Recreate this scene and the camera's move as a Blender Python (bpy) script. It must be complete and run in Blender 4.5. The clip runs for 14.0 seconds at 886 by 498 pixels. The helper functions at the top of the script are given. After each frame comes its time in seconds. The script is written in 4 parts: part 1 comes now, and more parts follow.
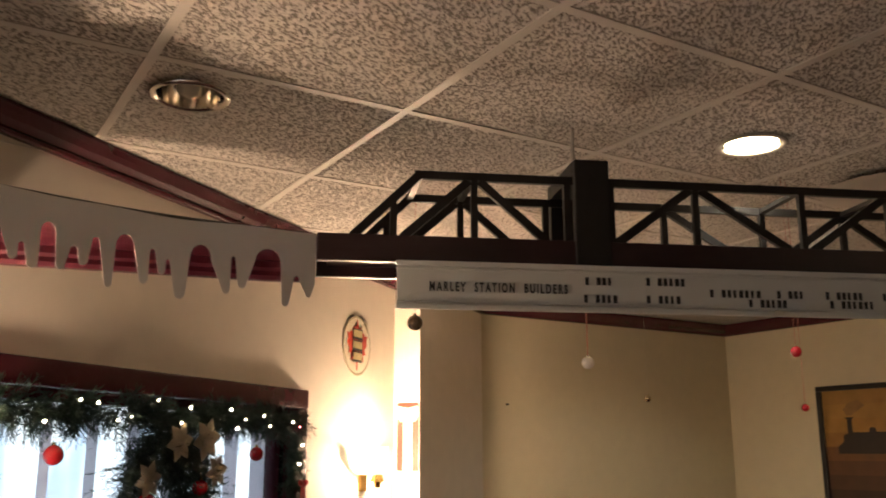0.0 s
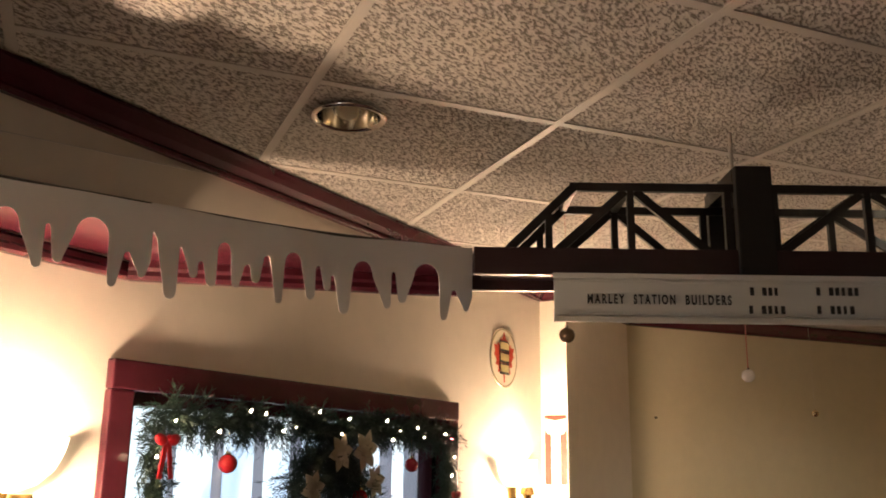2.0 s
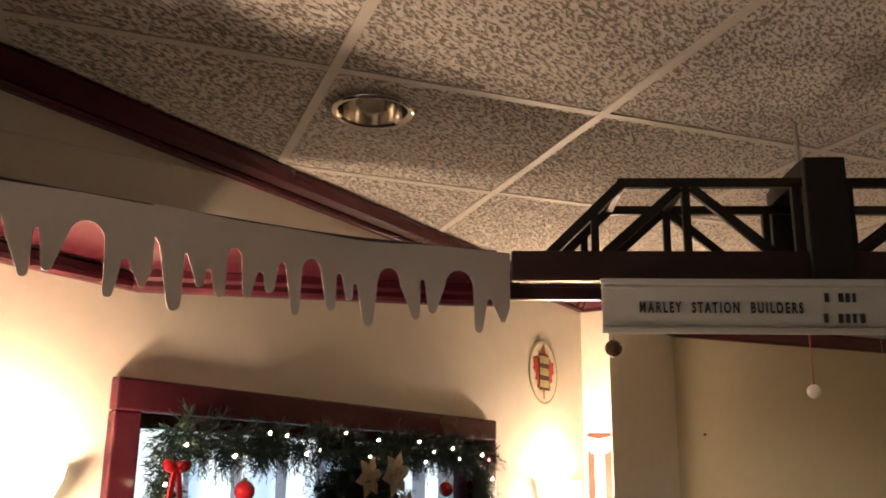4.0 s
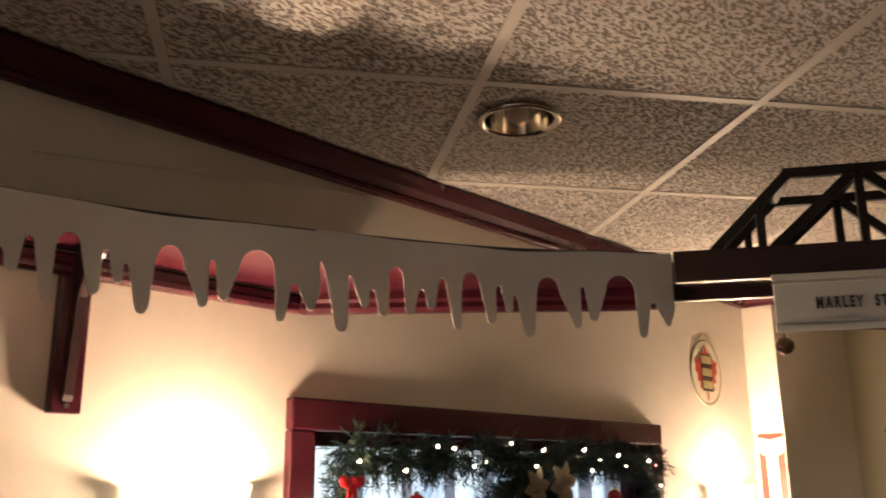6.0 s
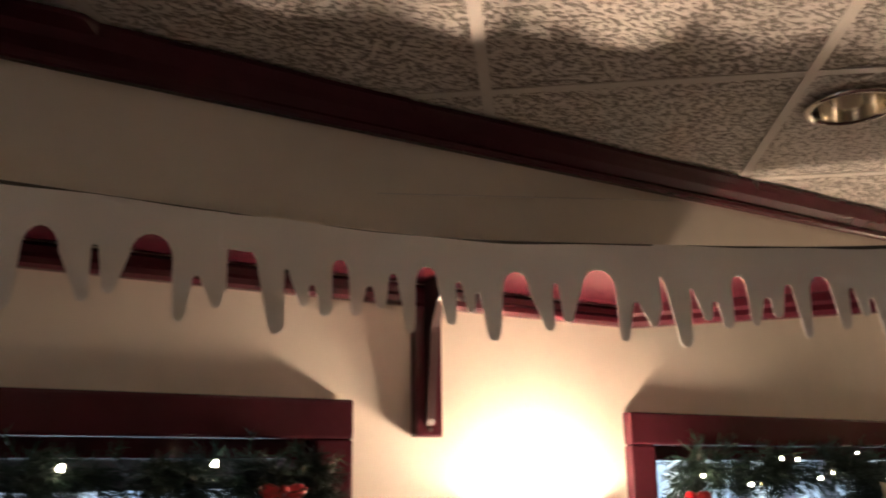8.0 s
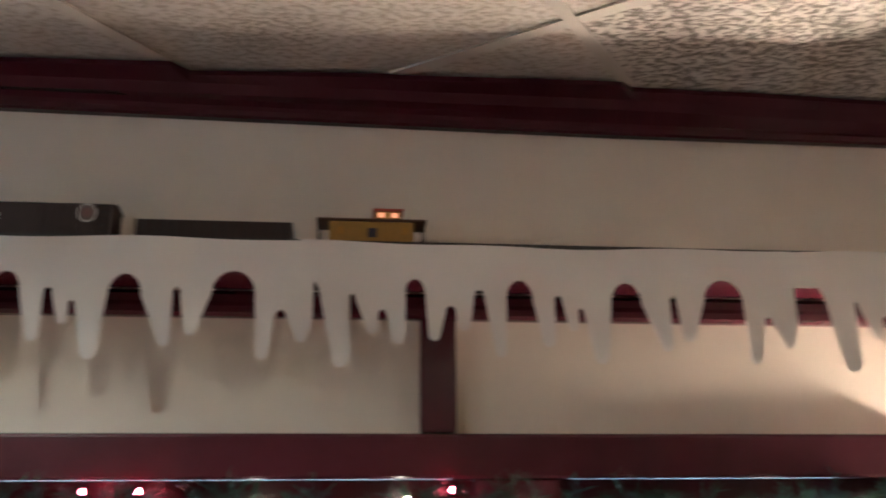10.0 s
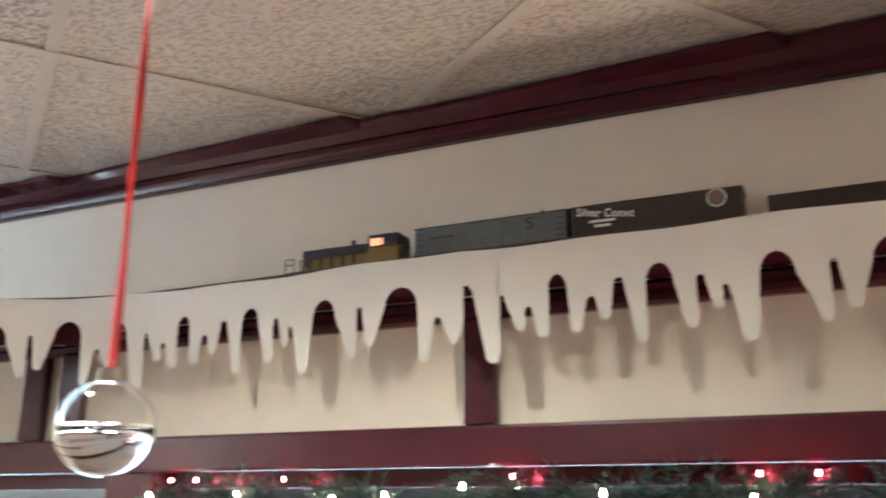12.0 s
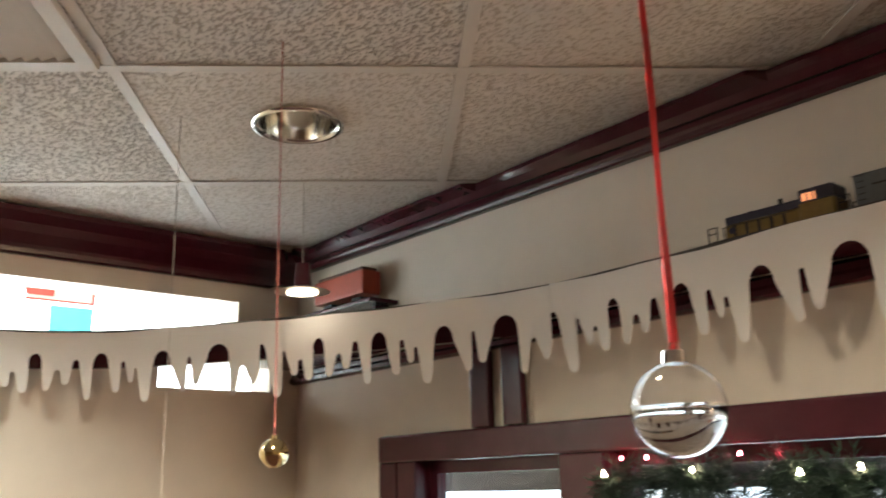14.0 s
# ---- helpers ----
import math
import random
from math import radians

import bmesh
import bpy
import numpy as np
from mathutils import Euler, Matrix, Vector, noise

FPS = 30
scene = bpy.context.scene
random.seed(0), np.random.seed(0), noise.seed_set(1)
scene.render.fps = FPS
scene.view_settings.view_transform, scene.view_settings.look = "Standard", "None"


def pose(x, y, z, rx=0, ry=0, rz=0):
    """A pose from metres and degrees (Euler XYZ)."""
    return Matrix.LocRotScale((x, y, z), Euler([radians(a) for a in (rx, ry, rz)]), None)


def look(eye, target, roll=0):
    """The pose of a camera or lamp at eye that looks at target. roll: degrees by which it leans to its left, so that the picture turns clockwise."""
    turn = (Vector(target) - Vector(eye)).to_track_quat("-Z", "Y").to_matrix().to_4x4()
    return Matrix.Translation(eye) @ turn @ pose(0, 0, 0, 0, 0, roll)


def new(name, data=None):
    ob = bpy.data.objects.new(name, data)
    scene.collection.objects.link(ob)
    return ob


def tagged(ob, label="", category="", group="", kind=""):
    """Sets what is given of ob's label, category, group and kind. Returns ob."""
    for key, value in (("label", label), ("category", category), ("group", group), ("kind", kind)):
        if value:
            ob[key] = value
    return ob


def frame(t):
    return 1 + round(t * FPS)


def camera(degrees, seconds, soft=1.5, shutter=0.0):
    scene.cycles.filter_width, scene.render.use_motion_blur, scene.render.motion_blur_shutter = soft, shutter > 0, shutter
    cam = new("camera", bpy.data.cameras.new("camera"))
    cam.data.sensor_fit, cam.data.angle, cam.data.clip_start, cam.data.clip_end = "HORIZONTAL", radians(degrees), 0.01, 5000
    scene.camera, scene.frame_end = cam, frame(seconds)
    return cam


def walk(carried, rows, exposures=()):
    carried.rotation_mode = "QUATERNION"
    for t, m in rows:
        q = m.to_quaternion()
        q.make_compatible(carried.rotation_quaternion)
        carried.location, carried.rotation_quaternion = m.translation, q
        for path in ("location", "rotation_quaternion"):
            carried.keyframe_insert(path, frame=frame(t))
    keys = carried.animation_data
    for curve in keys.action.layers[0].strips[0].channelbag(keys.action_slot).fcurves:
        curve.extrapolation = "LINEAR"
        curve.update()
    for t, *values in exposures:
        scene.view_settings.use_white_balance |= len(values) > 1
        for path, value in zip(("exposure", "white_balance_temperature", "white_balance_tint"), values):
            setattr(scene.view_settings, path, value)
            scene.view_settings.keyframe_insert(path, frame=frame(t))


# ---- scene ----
PATH = [
    (0, (0.139, 0.272, 1.632), (1.952, 0.987, 2.078), -0.1),
    (0.5, (0.135, 0.29, 1.632), (1.915, 1.085, 2.076), 0.1),
    (1, (0.127, 0.304, 1.634), (1.868, 1.178, 2.083), 0.2),
    (1.5, (0.123, 0.319, 1.639), (1.83, 1.255, 2.098), 0.6),
    (2, (0.108, 0.319, 1.636), (1.786, 1.299, 2.104), 0.8),
    (4.5, (0.298, 0.439, 1.671), (1.906, 1.517, 2.172), 0.4),
    (5, (0.286, 0.448, 1.672), (1.854, 1.584, 2.174), -0.1),
    (5.5, (0.269, 0.45, 1.672), (1.783, 1.656, 2.176), -0.5),
    (6, (0.261, 0.448, 1.679), (1.701, 1.741, 2.185), -0.6),
    (6.5, (0.249, 0.456, 1.68), (1.594, 1.845, 2.192), -0.6),
    (7, (0.244, 0.481, 1.683), (1.487, 1.961, 2.2), -0.7),
    (9.5, (-0.094, 0.59, 1.768), (0.373, 2.46, 2.3), -0.8),
    (10, (-0.136, 0.582, 1.751), (0.065, 2.492, 2.311), -0.4),
    (10.5, (-0.209, 0.592, 1.75), (-0.319, 2.51, 2.306), -0.0),
    (11, (-0.278, 0.6, 1.743), (-0.646, 2.486, 2.295), 0.1),
    (11.5, (-0.311, 0.599, 1.74), (-0.945, 2.413, 2.294), 0.4),
    (12, (-0.393, 0.567, 1.738), (-1.186, 2.32, 2.285), 0.0),
    (12.5, (-0.422, 0.559, 1.742), (-1.402, 2.215, 2.287), -0.3),
    (13, (-0.443, 0.524, 1.745), (-1.596, 2.066, 2.288), -0.8),
    (13.5, (-0.461, 0.513, 1.744), (-1.781, 1.92, 2.271), -1.4),
    (14, (-0.476, 0.516, 1.741), (-1.927, 1.794, 2.249), -1.6),
]
EXPOSURES = [(0, 1.0, 6450, 8), (2, 0.95, 6450, 8), (5, 0.8, 6350, 8), (7, 0.72, 6200, 8), (9.4, 1.85, 5350, 3), (10.5, 2.5, 5150, 2), (11.5, 2.7, 5250, 2), (12.5, 3.1, 5750, 3), (13, 2.9, 5900, 3), (13.5, 2.4, 6250, 4), (14, 2.0, 6450, 5)]
cam = camera(53.2, 14.0, soft=1.8, shutter=0.5)
walk(cam, [(t, look(eye, target, roll)) for t, eye, target, roll in PATH], EXPOSURES)

# ---- light ----
world = bpy.data.worlds.new("world")
scene.world = world
world.use_nodes = True
wn = world.node_tree.nodes
sky = wn.new("ShaderNodeTexSky")
sky.sky_type, sky.sun_disc, sky.sun_elevation, sky.sun_rotation = "NISHITA", False, radians(35), radians(200)
world.node_tree.links.new(sky.outputs[0], wn["Background"].inputs[0])
wn["Background"].inputs[1].default_value = 0.12


def lamp(name, kind, m, energy, color, size=0.05, spot=None):
    d = bpy.data.lights.new(name, kind)
    d.energy, d.color = energy, color
    if kind == "AREA":
        d.size = size
    else:
        d.shadow_soft_size = size
    if spot:
        d.spot_size, d.spot_blend = radians(spot), 0.6
    ob = new(name, d)
    ob.matrix_world = m
    return ob


WARM = (1.0, 0.68, 0.45)
NEUTRAL = (1.0, 0.94, 0.84)
SOFT = (1.0, 0.86, 0.68)
SCONCES = [(1.24, 1.905, 1.625, 32.0), (3.58, 1.905, 1.60, 46.0)]
# Only the first is seen lit; unseen others add fill and icicle shadows.
CANS_LIT_AND_ADDED = [(2.588, 0.329), (0.35, -0.45), (1.9, -1.3), (-1.05, 0.74), (4.6, 0.4), (-2.3, 0.45)]
CAN_POWERS = [15, 20, 8, 31, 12, 24]
CANS_UNLIT = [(1.735, 1.54), (-1.92, 1.405)]

# ---- materials ----


def mat(name, color, rough=0.5, metal=0.0, var=0.12, scale=30.0, bump=0.0, bump_scale=200.0, emit=None, strength=0.0, coat=0.0):
    m = bpy.data.materials.new(name)
    m.use_nodes = True
    nt = m.node_tree
    b = nt.nodes["Principled BSDF"]
    b.inputs["Roughness"].default_value, b.inputs["Metallic"].default_value = rough, metal
    b.inputs["Coat Weight"].default_value = coat
    tc = nt.nodes.new("ShaderNodeTexCoord")
    n = nt.nodes.new("ShaderNodeTexNoise")
    n.inputs["Scale"].default_value, n.inputs["Detail"].default_value = scale, 6
    n2 = nt.nodes.new("ShaderNodeTexNoise")
    n2.inputs["Scale"].default_value, n2.inputs["Detail"].default_value = scale / 12, 3
    add = nt.nodes.new("ShaderNodeMath")
    add.operation = "MULTIPLY_ADD"
    add.inputs[1].default_value, add.inputs[2].default_value = 0.5, 0.0
    mix = nt.nodes.new("ShaderNodeMath")
    mix.operation = "ADD"
    nt.links.new(tc.outputs["Object"], n.inputs["Vector"])
    nt.links.new(tc.outputs["Object"], n2.inputs["Vector"])
    nt.links.new(n.outputs["Fac"], add.inputs[0])
    half = nt.nodes.new("ShaderNodeMath")
    half.operation = "MULTIPLY"
    half.inputs[1].default_value = 0.5
    nt.links.new(n2.outputs["Fac"], half.inputs[0])
    nt.links.new(add.outputs[0], mix.inputs[0])
    nt.links.new(half.outputs[0], mix.inputs[1])
    ramp = nt.nodes.new("ShaderNodeValToRGB")
    lo, hi = [c * (1 - var) for c in color], [min(1, c * (1 + var)) for c in color]
    ramp.color_ramp.elements[0].position, ramp.color_ramp.elements[1].position = 0.3, 0.7
    ramp.color_ramp.elements[0].color, ramp.color_ramp.elements[1].color = (*lo, 1), (*hi, 1)
    nt.links.new(mix.outputs[0], ramp.inputs[0])
    nt.links.new(ramp.outputs[0], b.inputs["Base Color"])
    if bump:
        nb = nt.nodes.new("ShaderNodeTexNoise")
        nb.inputs["Scale"].default_value, nb.inputs["Detail"].default_value = bump_scale, 4
        bp = nt.nodes.new("ShaderNodeBump")
        bp.inputs["Strength"].default_value, bp.inputs["Distance"].default_value = bump, 0.002
        nt.links.new(tc.outputs["Object"], nb.inputs["Vector"])
        nt.links.new(nb.outputs["Fac"], bp.inputs["Height"])
        nt.links.new(bp.outputs[0], b.inputs["Normal"])
    if emit:
        b.inputs["Emission Color"].default_value, b.inputs["Emission Strength"].default_value = (*emit, 1), strength
    return m


def tile_material(name, pit, relief):
    """Mineral fibre board: pale grey-beige with worm-like fissures and pinholes, darkened as painted shade."""
    m = mat(name, (0.66, 0.615, 0.555), 0.95, var=0.08, scale=40)
    nt = m.node_tree
    b, ramp = nt.nodes["Principled BSDF"], nt.nodes["Color Ramp"]
    tc = nt.nodes["Texture Coordinate"]
    mp = nt.nodes.new("ShaderNodeMapping")
    mp.inputs["Rotation"].default_value = (0, 0, radians(37))
    mp.inputs["Scale"].default_value = (1.0, 2.2, 1.0)
    nt.links.new(tc.outputs["Object"], mp.inputs["Vector"])
    n = nt.nodes.new("ShaderNodeTexNoise")
    n.inputs["Scale"].default_value, n.inputs["Detail"].default_value, n.inputs["Roughness"].default_value = 70, 4.0, 0.66
    nt.links.new(mp.outputs[0], n.inputs["Vector"])
    r = nt.nodes.new("ShaderNodeValToRGB")
    r.color_ramp.elements[0].position, r.color_ramp.elements[1].position = 0.40, 0.50
    r.color_ramp.elements[0].color, r.color_ramp.elements[1].color = (pit, pit * 0.94, pit * 0.86, 1), (1, 1, 1, 1)
    nt.links.new(n.outputs["Fac"], r.inputs[0])
    mul = nt.nodes.new("ShaderNodeMix")
    mul.data_type, mul.blend_type = "RGBA", "MULTIPLY"
    mul.inputs[0].default_value = 1.0
    nt.links.new(ramp.outputs[0], mul.inputs[6])
    nt.links.new(r.outputs[0], mul.inputs[7])
    nt.links.new(mul.outputs[2], b.inputs["Base Color"])
    bp = nt.nodes.new("ShaderNodeBump")
    bp.inputs["Strength"].default_value, bp.inputs["Distance"].default_value = 1.0, relief
    nt.links.new(r.outputs[0], bp.inputs["Height"])
    nt.links.new(bp.outputs[0], b.inputs["Normal"])
    return m


def glow(name, color, strength):
    return mat(name, color, 0.5, emit=color, strength=strength)


def clear(name, tint=(1, 1, 1), rough=0.0):
    m = bpy.data.materials.new(name)
    m.use_nodes = True
    b = m.node_tree.nodes["Principled BSDF"]
    b.inputs["Base Color"].default_value = (*tint, 1)
    b.inputs["Roughness"].default_value, b.inputs["Transmission Weight"].default_value, b.inputs["IOR"].default_value = rough, 1.0, 1.45
    return m


PLASTER = mat("wall_paint", (0.73, 0.665, 0.565), 0.75, var=0.05, scale=14, bump=0.12, bump_scale=260)
TAN = mat("tan_paint", (0.58, 0.52, 0.350), 0.75, var=0.05, scale=14, bump=0.12, bump_scale=260)
# For closing walls out of view, kept dark brown to cut bounced light.
BROWN_WALL = mat("bounce_cutting_brown", (0.20, 0.13, 0.085), 0.7, var=0.08, scale=14, bump=0.12, bump_scale=260)
MAROON = mat("maroon_trim", (0.058, 0.0090, 0.0165), 0.27, var=0.25, scale=18, bump=0.06, bump_scale=40)
DARK_MAROON = mat("dark_stain", (0.026, 0.009, 0.010), 0.4, var=0.3, scale=20, bump=0.1, bump_scale=60)
TILE = tile_material("ceiling_tile", 0.36, 0.013)
# Same board with the west side's flatter light painted in as paler fissures.
TILE_FLAT_LIT = tile_material("flat_lit_ceiling_tile", 0.72, 0.004)
TILE_DUSTY = tile_material("dusty_ceiling_tile", 0.58, 0.006)
GRID = mat("grid_metal", (0.58, 0.54, 0.48), 0.5, var=0.05)
WHITE_CARD = mat("white_card", (0.74, 0.72, 0.68), 0.8, var=0.03, scale=10, bump=0.06, bump_scale=30)
BLACK_WOOD = mat("black_wood", (0.006, 0.0055, 0.005), 0.45, var=0.3, scale=30, bump=0.15, bump_scale=120)
SIGN_WHITE = mat("sign_plastic", (0.62, 0.62, 0.58), 0.45, var=0.03, scale=12)
INK = mat("black_ink", (0.02, 0.02, 0.02), 0.5)
CHROME = mat("chrome", (0.85, 0.82, 0.76), 0.12, 1.0, var=0.05)
STEEL = mat("steel_rod", (0.55, 0.53, 0.5), 0.3, 1.0)
RAIL = mat("rail_metal", (0.16, 0.14, 0.12), 0.4, 0.8)
TIE = mat("track_bed", (0.05, 0.045, 0.04), 0.8, var=0.2)
RED = mat("red_gloss", (0.34, 0.010, 0.018), 0.18, var=0.1, coat=0.5)
BOW_RED = mat("bow_satin", (0.36, 0.010, 0.018), 0.35, var=0.3, scale=120)
RIBBON = mat("red_ribbon", (0.50, 0.055, 0.06), 0.4, var=0.15, scale=300)
GOLD = mat("gold_mirror", (0.74, 0.60, 0.32), 0.12, 1.0, var=0.05)
SILVER = mat("silver_mirror", (0.86, 0.85, 0.82), 0.1, 1.0, var=0.04)
NEEDLE = mat("needles", (0.010, 0.026, 0.015), 0.6, var=0.5, scale=60)
BLIND = mat("blind_slat", (0.52, 0.50, 0.58), 0.6, var=0.06)
CREAM = mat("cream_petal", (0.62, 0.54, 0.42), 0.7, var=0.15, scale=50)
BRASS = mat("brass", (0.55, 0.36, 0.12), 0.25, 1.0)
FLOOR = mat("carpet", (0.07, 0.03, 0.028), 0.95, var=0.3, scale=60, bump=0.4, bump_scale=400)
GLASS = clear("clear_glass")

# ---- mesh helpers ----


def box(bm, x0, x1, y0, y1, z0, z1, m=None):
    r = bmesh.ops.create_cube(bm, size=1, matrix=Matrix.Translation(((x0 + x1) / 2, (y0 + y1) / 2, (z0 + z1) / 2)) @ Matrix.Diagonal((x1 - x0, y1 - y0, z1 - z0, 1)))
    if m is not None:
        bmesh.ops.transform(bm, matrix=m, verts=r["verts"])
    return r["verts"]


def cyl(bm, r, h, m, n=20, r2=None):
    return bmesh.ops.create_cone(bm, cap_ends=True, segments=n, radius1=r, radius2=r if r2 is None else r2, depth=h, matrix=m)["verts"]


def ball(bm, r, c, n=16):
    return bmesh.ops.create_uvsphere(bm, u_segments=n, v_segments=max(6, n // 2), radius=r, matrix=Matrix.Translation(c))["verts"]


def bevel(bm, w, seg=2):
    bmesh.ops.bevel(bm, geom=[e for e in bm.edges if len(e.link_faces) == 2 and e.calc_face_angle(0) > 0.6], offset=w, segments=seg, affect="EDGES", profile=0.6, clamp_overlap=True)
    return bm


def mesh_of(name, bm, material, smooth=False):
    me = bpy.data.meshes.new(name)
    bmesh.ops.recalc_face_normals(bm, faces=bm.faces)
    bm.to_mesh(me)
    bm.free()
    if smooth:
        for p in me.polygons:
            p.use_smooth = True
    for k in material if isinstance(material, (list, tuple)) else [material]:
        me.materials.append(k)
    return me


def part(name, bm, material, parent=None, label="", smooth=False, at=None):
    ob = new(name, mesh_of(name, bm, material, smooth))
    if parent:
        ob.parent = parent
    if at is not None:
        ob.matrix_basis = at
    if label:
        ob["label"] = label
    return ob


def thing(name, m, label, category, group="", kind=""):
    ob = new(name)
    ob.matrix_basis = m
    ob.empty_display_size = 0.05
    return tagged(ob, label, category, group, kind)


def structure(name, bm, material, label, category):
    return tagged(part(name, bm, material), label, category, kind="structure")


def sweep(bm, path, profile, close=False):
    """Sweeps a profile of (out, up) along a plan path of (x, y); out is to the right of the way."""
    rows = []
    n = len(path)
    for i, p in enumerate(path):
        a, b = Vector(path[max(0, i - 1)]), Vector(path[min(n - 1, i + 1)])
        d1 = (Vector(p) - a).normalized() if i else (b - Vector(p)).normalized()
        d2 = (b - Vector(p)).normalized() if i < n - 1 else d1
        t = (d1 + d2).normalized()
        k = 1 / max(0.35, t.dot(d1))
        nrm = Vector((t.y, -t.x)) * k
        rows.append([bm.verts.new((p[0] + nrm.x * o, p[1] + nrm.y * o, u)) for o, u in profile])
    m = len(profile)
    for r1, r2 in zip(rows, rows[1:]):
        for j in range(m):
            bm.faces.new((r1[j], r1[(j + 1) % m], r2[(j + 1) % m], r2[j]))
    bm.faces.new(rows[0])
    bm.faces.new(rows[-1][::-1])


def spline(points, n=14):
    """A smooth plan path through points."""
    out = []
    P = [Vector(p) for p in points]
    P = [2 * P[0] - P[1], *P, 2 * P[-1] - P[-2]]
    for a, b, c, d in zip(P, P[1:], P[2:], P[3:]):
        for i in range(n):
            t = i / n
            out.append(0.5 * (2 * b + (c - a) * t + (2 * a - 5 * b + 4 * c - d) * t * t + (3 * b - a - 3 * c + d) * t ** 3))
    out.append(P[-2])
    return out


class Way:
    """A plan path that can be walked by length."""

    def __init__(self, pts):
        self.p = [Vector(q) for q in pts]
        self.s = [0.0]
        for a, b in zip(self.p, self.p[1:]):
            self.s.append(self.s[-1] + (b - a).length)

    def at(self, s):
        i = 0
        while i < len(self.s) - 2 and self.s[i + 1] < s:
            i += 1
        k = (s - self.s[i]) / (self.s[i + 1] - self.s[i])
        d = (self.p[i + 1] - self.p[i]).normalized()
        return self.p[i] + (self.p[i + 1] - self.p[i]) * k, d

    def where_x(self, x):
        for i, (a, b) in enumerate(zip(self.p, self.p[1:])):
            if a.x <= x <= b.x:
                return self.s[i] + (self.s[i + 1] - self.s[i]) * (x - a.x) / (b.x - a.x)


# ---- plan ----
CEIL = 2.45
WY = 2.0
WX = -2.87
PLAN = [(WX, WY), (3.9, WY), (3.9, 1.87), (4.77, 1.87), (6.35, 0.684), (3.6, -2.98), (3.6, -3.4), (WX, -3.4)]
WIN_A = (1.472, 3.08, 0.95, 1.857)
WIN_B = (-2.415, 0.822, 0.95, 1.861)

# ---- setting ----
# floor out of view, darkened so less light bounces to the ceiling
bm = bmesh.new()
box(bm, -6.5, 7, -3.6, 3.2, -0.1, 0)
structure("floor", bm, FLOOR, "unseen dark red carpet, kept dark to cut bounced light", "floor")

# north wall with two window openings
bm = bmesh.new()
iA, iB = (WIN_A[0] + 0.05, WIN_A[1] - 0.05, WIN_A[2], 1.81), (WIN_B[0] + 0.05, WIN_B[1] - 0.05, WIN_B[2], 1.815)
box(bm, WX - 0.15, iB[0], WY, WY + 0.15, 0, CEIL + 0.05)
box(bm, iB[0], iB[1], WY, WY + 0.15, iB[3], CEIL + 0.05)
box(bm, iB[0], iB[1], WY, WY + 0.15, 0, iB[2])
box(bm, iB[1], iA[0], WY, WY + 0.15, 0, CEIL + 0.05)
box(bm, iA[0], iA[1], WY, WY + 0.15, iA[3], CEIL + 0.05)
box(bm, iA[0], iA[1], WY, WY + 0.15, 0, iA[2])
box(bm, iA[1], 3.9, WY, WY + 0.15, 0, CEIL + 0.05)
structure("wall_north", bm, PLASTER, "cream painted plaster wall lit by wall lamps", "wall")


def wall_piece(name, a, b, label, thick=0.12, z1=CEIL + 0.05, paint=None):
    """A wall whose face runs from a to b with its body on the left of the way."""
    a, b = Vector(a), Vector(b)
    d = (b - a).normalized()
    n = Vector((-d.y, d.x)) * thick
    bm = bmesh.new()
    v = [bm.verts.new((q.x, q.y, z)) for z in (0, z1) for q in (a, b, b + n, a + n)]
    for f in ((0, 1, 2, 3), (7, 6, 5, 4), (0, 4, 5, 1), (1, 5, 6, 2), (2, 6, 7, 3), (3, 7, 4, 0)):
        bm.faces.new([v[i] for i in f])
    return structure(name, bm, paint or PLASTER, label, "wall")


wall_piece("wall_stub", PLAN[1], PLAN[2], "narrow cream wall end beside the window wall", 0.87)
wall_piece("wall_alcove_side", (4.77, 1.87), (4.79, 1.87), "cream side wall of the alcove", 0.12)
wall_piece("wall_alcove_back", PLAN[3], PLAN[4], "plain tan alcove wall with nail holes", paint=TAN)
wall_piece("wall_east", PLAN[4], PLAN[5], "tan wall with a framed picture", paint=TAN)
wall_piece("wall_south_east", PLAN[5], PLAN[6], "unseen closing wall, brown to cut bounced light", paint=BROWN_WALL)
wall_piece("wall_south", PLAN[6], PLAN[7], "unseen closing wall, brown to cut bounced light", paint=BROWN_WALL)
# west wall: low part, header and the opening through which the track runs
bm = bmesh.new()
box(bm, WX - 0.12, WX, -3.4, WY, 0, 2.018)
box(bm, WX - 0.12, WX, -3.4, WY, 2.285, CEIL + 0.05)
box(bm, WX - 0.12, WX, -3.4, 0.35, 2.018, 2.285)
box(bm, WX - 0.12, WX, 0.35, 1.55, 2.018, 2.084)
box(bm, WX - 0.12, WX, 1.79, WY, 2.118, 2.285)
box(bm, WX - 0.12, WX, 1.905, WY, 2.018, 2.118)
structure("wall_west", bm, PLASTER, "cream partition with an opening for the train track", "wall")

